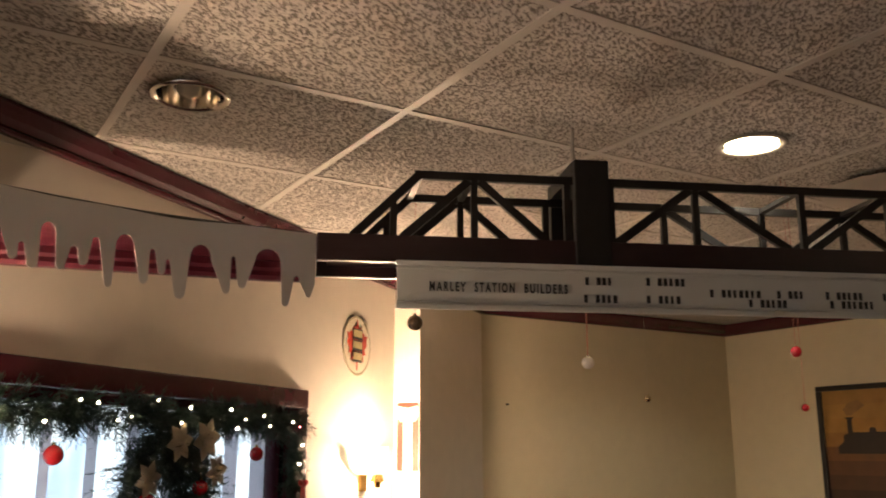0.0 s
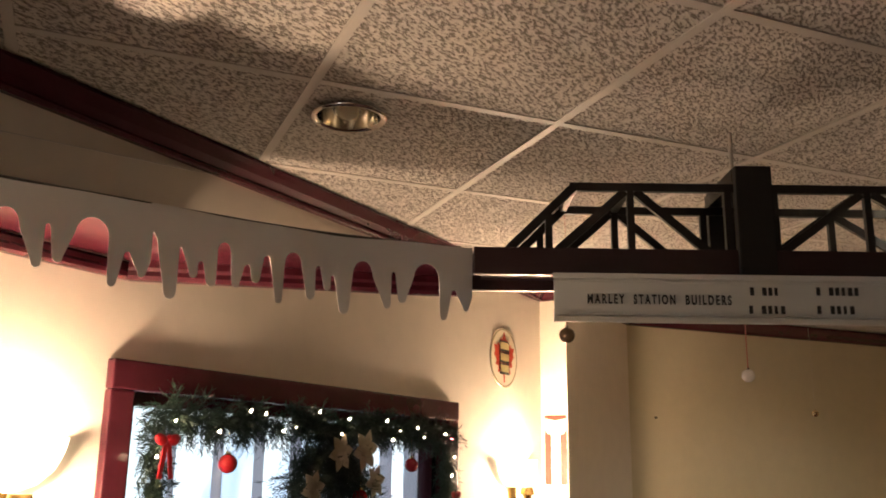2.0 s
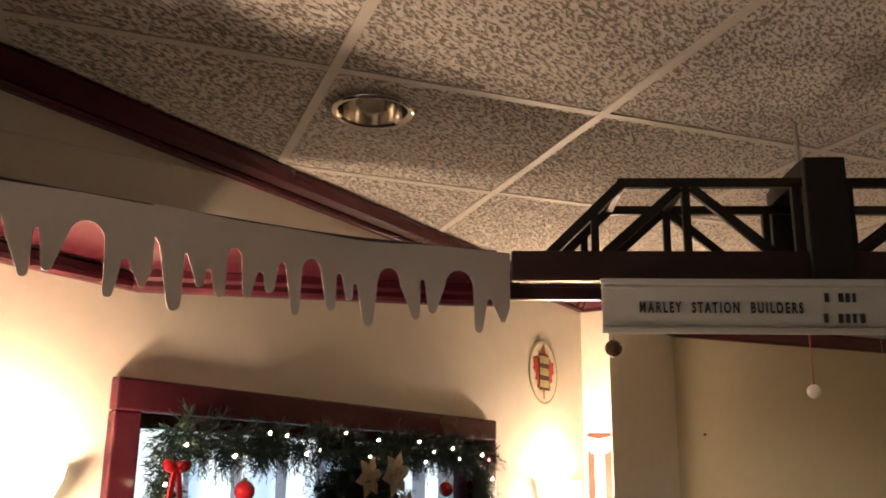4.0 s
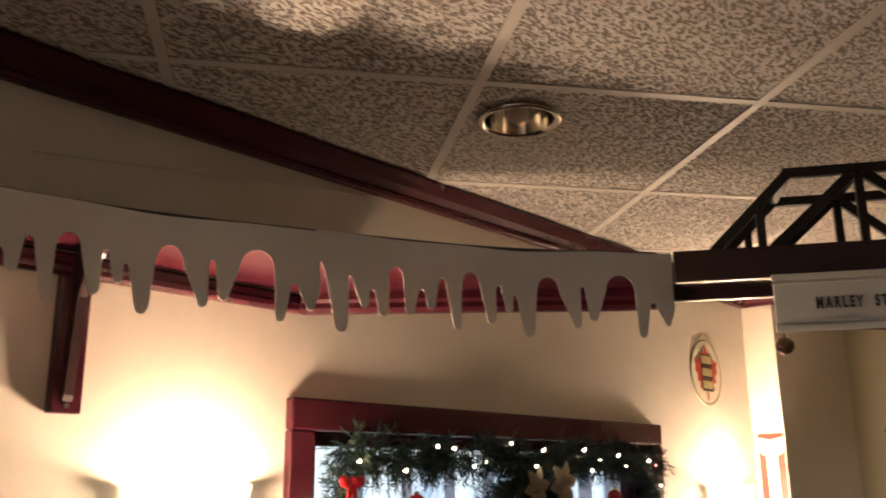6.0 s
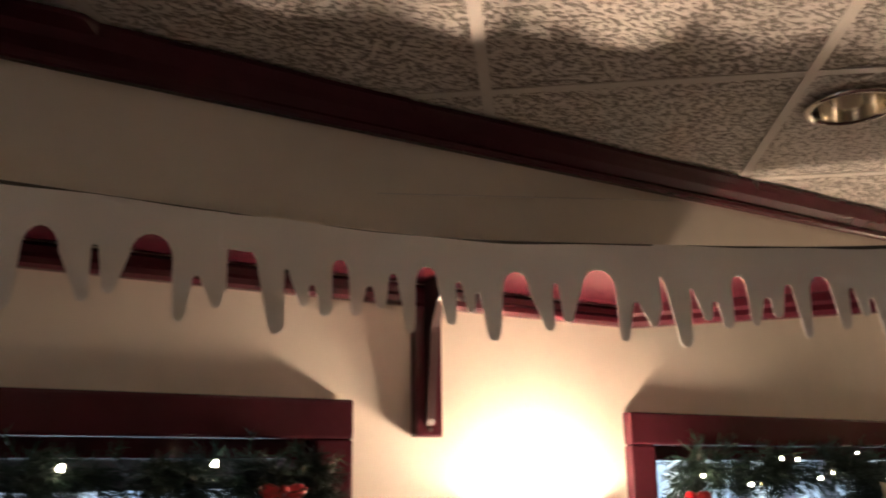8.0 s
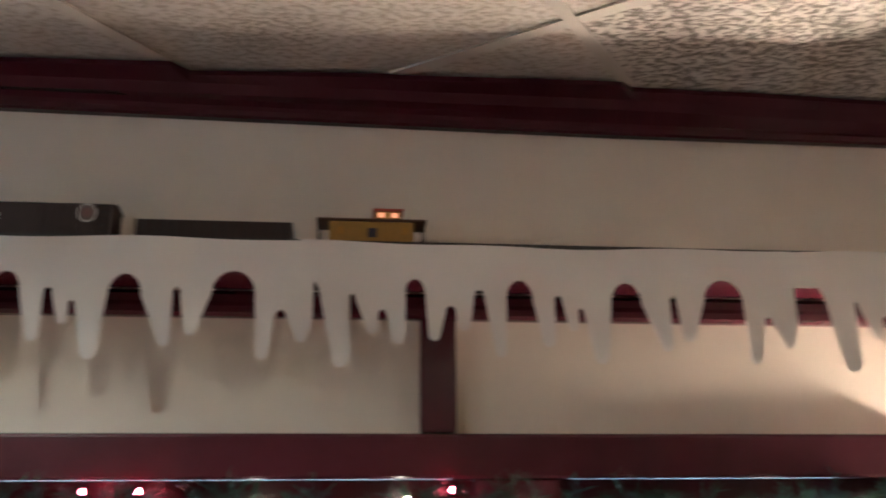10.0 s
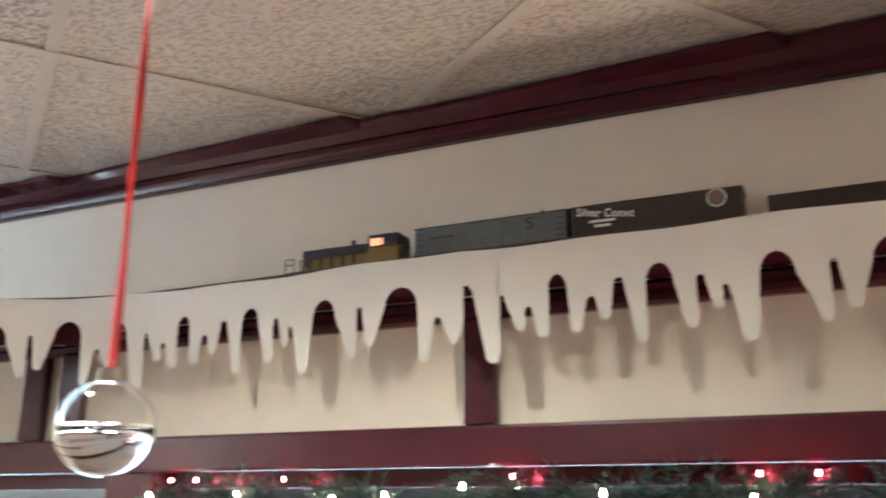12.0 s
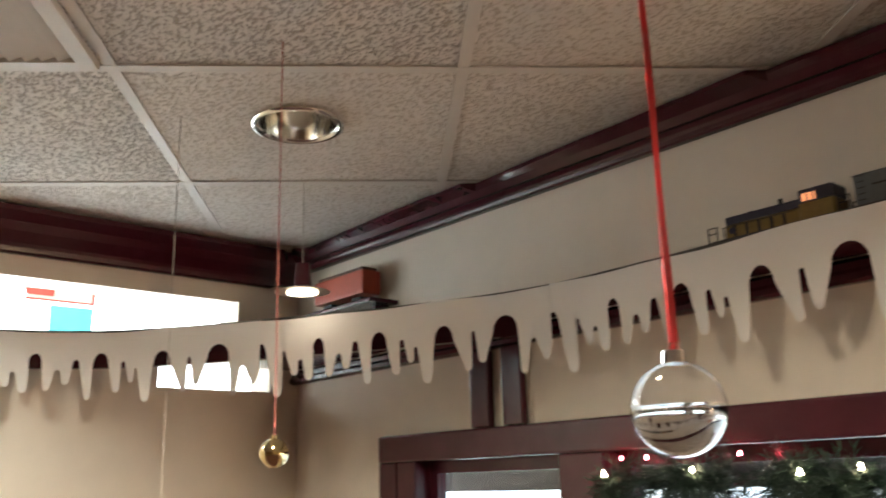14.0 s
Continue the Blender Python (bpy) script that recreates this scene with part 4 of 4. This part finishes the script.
def plaque():
    p = thing("maple_leaf_plaque", pose(3.512, WY + 0.0025, 2.073, 90) @ Matrix.Diagonal((1, 1, 0.6, 1)), "round white plaque with a red leaf and dark plates", "plaque")
    bm = bmesh.new()
    cyl(bm, 0.128, 0.008, pose(0, 0, 0.005), 56)
    bevel(bm, 0.002)
    part("disc", bm, mat("plaque_cream", (0.72, 0.66, 0.52), 0.4, var=0.05), p)
    bm = bmesh.new()
    n = 56
    ring = [[bm.verts.new((r * math.cos(6.28319 * k / n), r * math.sin(6.28319 * k / n), h)) for k in range(n)] for r, h in ((0.128, 0.0095), (0.123, 0.012), (0.118, 0.0095))]
    for a, b in zip(ring, ring[1:]):
        for k in range(n):
            bm.faces.new((a[k], a[(k + 1) % n], b[(k + 1) % n], b[k]))
    part("rim", bm, mat("rim_olive", (0.35, 0.30, 0.18), 0.4), p)
    half = [(0, 0.112), (0.020, 0.075), (0.036, 0.082), (0.032, 0.040), (0.060, 0.062), (0.066, 0.046), (0.095, 0.050), (0.084, 0.022), (0.094, 0.010), (0.070, -0.012), (0.078, -0.034), (0.052, -0.038), (0.060, -0.066), (0.030, -0.058), (0.006, -0.064), (0.005, -0.105)]
    bm = bmesh.new()
    pts = half + [(-x, y) for x, y in half[::-1] if x > 0]
    lo = [bm.verts.new((x, y, 0.0095)) for x, y in pts]
    bm.faces.new(lo)
    ex = bmesh.ops.extrude_face_region(bm, geom=bm.faces[:])
    bmesh.ops.translate(bm, vec=(0, 0, 0.002), verts=[v for v in ex["geom"] if isinstance(v, bmesh.types.BMVert)])
    part("leaf", bm, mat("leaf_red", (0.50, 0.045, 0.02), 0.45, var=0.15), p, "red maple leaf shape")
    for yy in (0.048, 0.0, -0.048):
        bm = bmesh.new()
        box(bm, -0.045, 0.045, yy - 0.023, yy + 0.023, 0.0118, 0.0145)
        pl = part("plate", bm, INK, p)
        bm = bmesh.new()
        box(bm, -0.041, 0.041, yy - 0.013, yy + 0.017, 0.0147, 0.0157)
        part("lettering_bar", bm, mat("plate_gold", (0.45, 0.38, 0.18), 0.5, var=0.3, scale=120), pl)


plaque()


def fire_sign():
    f = thing("fire_sign", pose(3.899, 1.928, 1.70, 90, 0, -90), "red and white fire extinguisher sign on the wall", "sign")
    bm = bmesh.new()
    box(bm, -0.054, 0.054, -0.155, 0.150, 0.0, 0.002)
    part("panel", bm, mat("sign_red", (0.62, 0.035, 0.02), 0.4), f)
    bm = bmesh.new()
    pts = [(-0.05, 0.135), (0, 0.125), (0.05, 0.135), (0.05, 0.085), (0.036, 0.065), (0.022, 0.068), (0.022, -0.155), (-0.022, -0.155), (-0.022, 0.068), (-0.036, 0.065), (-0.05, 0.085)]
    bm.faces.new([bm.verts.new((x, y, 0.0024)) for x, y in pts])
    ex = bmesh.ops.extrude_face_region(bm, geom=bm.faces[:])
    bmesh.ops.translate(bm, vec=(0, 0, 0.0008), verts=[v for v in ex["geom"] if isinstance(v, bmesh.types.BMVert)])
    part("arrow", bm, mat("sign_cream", (0.8, 0.76, 0.62), 0.4), f, "cream arrow shape")
    RT = mat("sign_letters", (0.5, 0.06, 0.03), 0.5)
    text_mesh("FIRE", 0.042, pose(0, 0.105, 0.0036), RT, "lettering", f, 0.0003, 0.85)
    for k, ch in enumerate("EXTINGUISHER"):
        text_mesh(ch, 0.020, pose(0, 0.074 - k * 0.0195, 0.0036), RT, "lettering", f, 0.0003, 1.0)


fire_sign()


def picture():
    s0 = 0.667
    c = Vector((6.35, 0.684)) + Vector((-0.6, -0.8)) * (s0 + 0.45) + Vector((-0.8, 0.6)) * 0.003
    p = thing("framed_picture", pose(c.x, c.y, 1.655, 90, 0, 233.13), "dark framed picture of a steam train at sunset", "picture")
    for x0, x1, y0, y1 in ((-0.45, 0.45, 0.32, 0.35), (-0.45, 0.45, -0.35, -0.32), (-0.45, -0.42, -0.32, 0.32), (0.42, 0.45, -0.32, 0.32)):
        bm = bmesh.new()
        box(bm, x0, x1, y0, y1, 0.0, 0.025)
        bevel(bm, 0.006)
        part("frame_bar", bm, BLACK_WOOD, p)
    tones = ((0.30, 0.16, 0.04), (0.33, 0.18, 0.042), (0.32, 0.165, 0.036), (0.27, 0.13, 0.03), (0.15, 0.065, 0.022), (0.10, 0.042, 0.018), (0.065, 0.028, 0.014), (0.035, 0.017, 0.010))
    for k, col in enumerate(tones):
        bm = bmesh.new()
        box(bm, -0.42, 0.42, 0.32 - 0.08 * (k + 1), 0.32 - 0.08 * k, 0.002, 0.006)
        part("print_band", bm, mat("print_tone", col, 0.35, var=0.35, scale=9), p)
    engine = [(-0.34, -0.04), (-0.34, 0.0), (-0.30, 0.03), (-0.30, 0.065), (-0.27, 0.075), (-0.27, 0.15), (-0.285, 0.165), (-0.225, 0.165), (-0.24, 0.15), (-0.24, 0.08), (-0.14, 0.08), (-0.13, 0.105), (-0.10, 0.105), (-0.09, 0.08), (-0.02, 0.08), (-0.02, 0.125), (0.09, 0.125), (0.09, 0.02), (0.12, 0.02), (0.12, -0.04)]
    tender = [(0.135, -0.04), (0.135, 0.07), (0.20, 0.085), (0.29, 0.075), (0.38, 0.08), (0.38, -0.04)]
    smoke = [(-0.27, 0.175), (-0.29, 0.21), (-0.25, 0.25), (-0.19, 0.26), (-0.15, 0.23), (-0.20, 0.20), (-0.24, 0.175)]
    shade = mat("print_dark", (0.020, 0.011, 0.008), 0.4, var=0.4, scale=20)
    haze = mat("print_smoke", (0.22, 0.12, 0.04), 0.4, var=0.4, scale=20)
    for outline, tone in ((engine, shade), (tender, shade), (smoke, haze)):
        bm = bmesh.new()
        bm.faces.new([bm.verts.new((x, y, 0.0065)) for x, y in outline])
        ex = bmesh.ops.extrude_face_region(bm, geom=bm.faces[:])
        bmesh.ops.translate(bm, vec=(0, 0, 0.0006), verts=[q for q in ex["geom"] if isinstance(q, bmesh.types.BMVert)])
        part("print_shape", bm, tone, p)


picture()
for dx, z in ((0.165, 1.886),):
    q = Vector((4.77, 1.87)) + U * dx - V * 0.004
    bm = bmesh.new()
    cyl(bm, 0.006, 0.012, pose(q.x, q.y, z, 90, 0, -37), 10)
    tagged(part("wall_hook", bm, INK), "small dark hook in the tan wall", "hook")

# ---- ceiling vents ----
v = thing("ceiling_vent", pose(VENT.x, VENT.y, CEIL, 0, 0, GRID_TURN), "square white louvred ceiling vent, dusty", "vent")
bm = bmesh.new()
for x0, x1, y0, y1 in ((-0.29, 0.29, 0.26, 0.29), (-0.29, 0.29, -0.29, -0.26), (-0.29, -0.26, -0.26, 0.26), (0.26, 0.29, -0.26, 0.26)):
    box(bm, x0, x1, y0, y1, -0.012, 0.0025)
part("frame", bm, GRID, v)
bm = bmesh.new()
box(bm, -0.26, 0.26, -0.26, 0.26, 0.0, 0.002)
part("backing", bm, mat("vent_grey", (0.30, 0.28, 0.26), 0.8, var=0.3, scale=20), v)
for k in range(19):
    y = -0.243 + k * 0.027
    bm = bmesh.new()
    box(bm, -0.258, 0.258, -0.011, 0.011, -0.001, 0.001, pose(0, y, -0.006, 22))
    part("slat", bm, GRID, v)
v = thing("round_vent", pose(3.15, -0.05, CEIL), "round white ceiling air diffuser", "vent")
for k, (r0, r1, h) in enumerate(((0.20, 0.16, 0.012), (0.145, 0.11, 0.018), (0.095, 0.06, 0.024), (0.05, 0.0, 0.03))):
    bm = bmesh.new()
    cyl(bm, r0, 0.006, pose(0, 0, -h), 40, max(r1, 0.001))
    part("ring", bm, GRID, v, smooth=False)

# ---- little pendant in the corner ----
pl = thing("pendant_lamp", pose(-2.206, 1.60, 2.175), "small lit pendant lamp with red socket", "lamp")
bm = bmesh.new()
cyl(bm, 0.064, 0.010, pose(0, 0, 0.006), 36, 0.03)
part("shade", bm, mat("shade_metal", (0.5, 0.4, 0.3), 0.3, 0.8), pl)
bm = bmesh.new()
cyl(bm, 0.036, 0.003, pose(0, 0, -0.001), 28)
part("lens", bm, glow("pendant_glow", (1.0, 0.86, 0.70), 2.5), pl, "glowing lens")
bm = bmesh.new()
cyl(bm, 0.022, 0.055, pose(0, 0, 0.040), 20, 0.018)
part("socket", bm, MAROON, pl, "dark red socket")
bm = bmesh.new()
cyl(bm, 0.0012, CEIL - 2.175 - 0.067, pose(0, 0, (CEIL - 2.175 + 0.067) / 2), 8)
part("cord", bm, GRID, pl)
lamp("pendant_bulb", "SPOT", pose(-2.206, 1.60, 2.165), 0.02, WARM, 0.03, 150)

# ---- beyond the west opening ----
bm = bmesh.new()
box(bm, -3.82, -3.80, -1.5, 3.2, 0.2, 2.449)
structure("backdrop_west", bm, glow("daylight_west", (0.86, 0.93, 1.0), 2.2), "bright daylit window beyond the opening", "backdrop")
sn = thing("hanging_sign", pose(-3.4, 1.435, 2.37, 90, 0, 90), "white sign with a red frame beyond the opening", "sign")
bm = bmesh.new()
box(bm, -0.105, 0.105, -0.035, 0.035, 0, 0.004)
part("panel", bm, SIGN_WHITE, sn)
for x0, x1, y0, y1 in ((-0.11, 0.11, 0.03, 0.037), (-0.11, 0.11, -0.037, -0.03), (0.10, 0.11, -0.03, 0.03), (-0.11, -0.02, -0.02, 0.01)):
    bm = bmesh.new()
    box(bm, x0, x1, y0, y1, 0.0045, 0.008)
    part("red_bar", bm, mat("bar_red", (0.7, 0.05, 0.04), 0.4), sn)
for x in (-0.09, 0.09):
    bm = bmesh.new()
    cyl(bm, 0.0015, 0.05, pose(x, 0.06, 0.002, 90), 6)
    part("hanger", bm, STEEL, sn)
bm = bmesh.new()
box(bm, -3.42, -3.405, 1.41, 1.545, 2.03, 2.325)
cy = part("poster_board", bm, mat("cyan_board", (0.10, 0.50, 0.62), 0.5, var=0.1))
tagged(cy, "cyan blue board standing beyond the opening", "poster")

# ---- blinds ----
bl = thing("vertical_blind", pose(0, 0, 0), "pale vertical blind slats, turned half open", "blind")
for k in range(9):
    x = 1.62 + k * 0.165
    bm = bmesh.new()
    box(bm, -0.045, 0.045, -0.001, 0.001, 0.98, 1.765)
    part("slat", bm, BLIND, bl, at=pose(x, WY + 0.10, 0, 0, 0, 62 + random.uniform(-7, 7)))
bm = bmesh.new()
box(bm, 1.55, 3.0, WY + 0.08, WY + 0.12, 1.766, 1.787)
part("headrail", bm, BLIND, bl)

# added dark block outside the long window, put there to darken its upper panes
bm = bmesh.new()
box(bm, -7, 0.95, 2.4, 4.1, 1.71, 2.4)
structure("pane_darkener", bm, mat("darkener_tone", (0.06, 0.05, 0.05), 0.8, var=0.3), "added dark block that darkens the long window's upper panes", "porch roof")

# ---- greenery ----
BULB_W = glow("bulb_warm", (1.0, 0.80, 0.52), 30.0)
BULB_R = glow("bulb_red", (1.0, 0.10, 0.14), 45.0)


def needles(points, rng, sprigs, spread, name, parent):
    """Loose fir sprigs round a line of points: thin bent needle blades on twigs."""
    verts, faces, tufts = [], [], []
    for _ in range(sprigs):
        if not tufts or rng.random() < 0.10:
            i = rng.randrange(len(points) - 1)
            tufts = [Vector(points[i]).lerp(Vector(points[i + 1]), rng.random()), Vector((rng.gauss(0, 0.8), rng.gauss(0, 0.4) - 0.2, rng.gauss(0, 0.6) - 0.55))]
        base = tufts[0] + Vector((rng.gauss(0, 0.012), rng.gauss(0, 0.006), rng.gauss(0, 0.010)))
        ax = (tufts[1] * 0.9 + Vector((rng.gauss(0, 1), rng.gauss(0, 0.55) - 0.25, rng.gauss(0, 1) - 0.25))).normalized()
        ln = spread * rng.uniform(0.55, 1.25)
        sag = Vector((0, 0, -ln * 0.25))
        side = ax.orthogonal().normalized()
        for k in range(15):
            f = (k + 0.5) / 15
            p = base + ax * ln * f + sag * f * f
            a = rng.uniform(0, 6.28)
            q = (Matrix.Rotation(a, 3, ax) @ side)
            d = (q * 0.8 + ax * 0.75).normalized() * rng.uniform(0.014, 0.024)
            w = d.cross(ax).normalized() * 0.0013
            n = len(verts)
            verts += [p - w, p + w, p + d + w * 0.4, p + d - w * 0.4]
            faces.append((n, n + 1, n + 2, n + 3))
    me = bpy.data.meshes.new(name)
    me.from_pydata([tuple(v) for v in verts], [], faces)
    me.materials.append(NEEDLE)
    ob = new(name, me)
    ob.parent = parent
    return tagged(ob, kind="stuff")


def bulb(x, y, z, material, parent, r=0.0030):
    bm = bmesh.new()
    cyl(bm, r, r * 2.4, pose(0, 0, 0, 25, 15), 8, r * 0.45)
    b = part("bulb", bm, material, parent, smooth=True, at=pose(x, y, z))
    return b


def garland(name, x0, x1, z, drop_left, drop_right, rng, label, swag):
    g = thing(name, pose(0, 0, 0), label, "garland")
    line = [(x0 + (x1 - x0) * k / 24, WY - 0.050, z - 0.016 * abs(math.sin(k * math.pi / 24 * swag)) + rng.uniform(-0.006, 0.006)) for k in range(25)]
    needles(line, rng, int(1150 * (x1 - x0)), 0.066, "greenery", g)
    for x, d in ((x0, drop_left), (x1, drop_right)):
        if d:
            needles([(x, WY - 0.035, z - d * k / 8) for k in range(9)], rng, int(1000 * d), 0.045, "side_greenery", g)
    return g


rng = random.Random(4)
ga = garland("window_garland", 1.605, 2.965, 1.752, 0.55, 0.6, rng, "fir garland with warm lights over the window", 5)
ALONG = (1.62, 1.74, 1.77, 1.85, 1.93, 2.00, 2.07, 2.17, 2.24, 2.29, 2.35, 2.41, 2.48, 2.54, 2.60, 2.66, 2.75, 2.85)
for k, x in enumerate(ALONG):
    bulb(x, WY - 0.085 + rng.uniform(-0.02, 0.02), 1.745 + rng.uniform(-0.05, 0.028), BULB_W, ga)
for k in range(9):
    bulb(2.93 + rng.uniform(-0.03, 0.03), WY - 0.08, 1.72 - k * 0.065, BULB_R if k in (0, 4, 6) else BULB_W, ga)
    if k % 2:
        bulb(1.60 + rng.uniform(-0.03, 0.03), WY - 0.08, 1.70 - k * 0.06, BULB_W, ga)
gb = garland("window_garland", -1.62, 0.74, 1.742, 0.3, 0.3, rng, "fir garland with warm lights over the long window", 7)
for x in (-1.61, -1.41, -1.21, -1.11, -0.969, -0.74, -0.526, -0.28, -0.052, 0.15, 0.34, 0.56):
    bulb(x, WY - 0.085, 1.752 + rng.uniform(-0.012, 0.012), BULB_W, gb, 0.0042)
for x in (-1.60, -1.54, -1.34, -0.90, -0.52, -0.44, 0.02):
    bulb(x, WY - 0.04, 1.776, BULB_R, gb, 0.003)


def bow(x, z, s, name="ribbon_bow"):
    b = thing(name, pose(x, WY - 0.09, z), "shiny red ribbon bow tied on the garland", "bow", "red bows on the garland")
    for sg in (-1, 1):
        bm = bmesh.new()
        bmesh.ops.create_uvsphere(bm, u_segments=14, v_segments=8, radius=1, matrix=pose(sg * s * 0.55, 0, s * 0.15, 0, sg * -20) @ Matrix.Diagonal((s * 0.55, s * 0.22, s * 0.36, 1)))
        part("loop", bm, BOW_RED, b, smooth=True)
        bm = bmesh.new()
        box(bm, -s * 0.16, s * 0.16, -0.002, 0.002, -s * 2.3, 0, pose(sg * s * 0.12, 0, 0, 0, sg * -9))
        part("tail", bm, BOW_RED, b)
    bm = bmesh.new()
    ball(bm, s * 0.2, (0, -0.004, 0.01), 10)
    part("knot", bm, BOW_RED, b, smooth=True)


bow(1.590, 1.672, 0.036)
bow(0.67, 1.70, 0.036)
bow(2.95, 1.52, 0.03)


def bauble(x, z, r):
    o = thing("red_bauble", pose(x, WY - 0.09, z), "glossy red ball hanging from the garland", "bauble", "red baubles on the garland")
    bm = bmesh.new()
    bmesh.ops.create_uvsphere(bm, u_segments=24, v_segments=14, radius=r)
    part("globe", bm, RED, o, smooth=True)
    bm = bmesh.new()
    cyl(bm, r * 0.25, r * 0.3, pose(0, 0, r * 1.1), 12)
    cyl(bm, 0.0006, 0.06, pose(0, 0, r + 0.032), 6)
    part("cap", bm, GOLD, o)


for q in ((1.79, 1.625, 0.024), (2.645, 1.625, 0.023), (2.13, 1.50, 0.024), (2.36, 1.53, 0.023)):
    bauble(*q)


def wreath(x, z, r):
    w = thing("fir_wreath", pose(0, 0, 0), "fir wreath with cream poinsettia flowers in the window", "wreath")
    ring = [(x + r * math.cos(a), WY - 0.045, z + r * math.sin(a)) for a in [k * 6.28319 / 30 for k in range(31)]]
    inner = [(x + r * 0.6 * math.cos(a), WY - 0.035, z + r * 0.6 * math.sin(a)) for a in [k * 6.28319 / 30 for k in range(31)]]
    needles(ring, rng, 1900, 0.085, "greenery", w)
    needles(inner, rng, 700, 0.08, "inner_greenery", w)
    for fx, fz, s in ((x - 0.03, z + r * 0.93, 0.06), (x + 0.09, z + r * 0.98, 0.068), (x - 0.15, z + r * 0.35, 0.055), (x + 0.15, z + r * 0.45, 0.055)):
        bm = bmesh.new()
        for ring_n, sc, tilt in ((6, 1.0, 18), (5, 0.62, 42)):
            for k in range(ring_n):
                m = pose(fx, WY - 0.105, fz, 90) @ Matrix.Rotation(k * 6.28319 / ring_n + tilt, 4, "Z") @ pose(0, 0, 0, 0, -tilt)
                L = s * sc
                pts = [(0, 0, 0), (L * 0.3, L * 0.27, 0.005), (L * 0.65, L * 0.26, 0.003), (L, 0, -0.006), (L * 0.65, -L * 0.26, 0.003), (L * 0.3, -L * 0.27, 0.005)]
                vs = [bm.verts.new(m @ Vector(q)) for q in pts]
                bm.faces.new(vs)
        bmesh.ops.solidify(bm, geom=bm.faces[:], thickness=0.0008)
        part("poinsettia", bm, CREAM, w, "cream cloth poinsettia flower")


wreath(2.25, 1.50, 0.17)

# small nail above the shelf
bm = bmesh.new()
cyl(bm, 0.0035, 0.012, pose(-0.844, WY - 0.006, 2.227, 90), 8)
tagged(part("wall_nail", bm, INK), "small dark nail in the wall above the shelf", "nail")

# thin wire along the wall above the shelf, rising to the moulding
bm = bmesh.new()
beam(bm, (0.88, 2.2605), (1.752, 2.3785), 0.0022, 0.0022, WY - 0.0016)
tagged(part("wall_wire", bm, GRID), "thin pale wire fixed along the cream wall", "wire")

# long pale thread hanging from the ceiling
bm = bmesh.new()
cyl(bm, 0.0009, 0.95, pose(-2.02, 1.2, CEIL - 0.475), 6)
tagged(part("hanging_thread", bm, GRID), "long pale thread hanging from the ceiling", "thread")
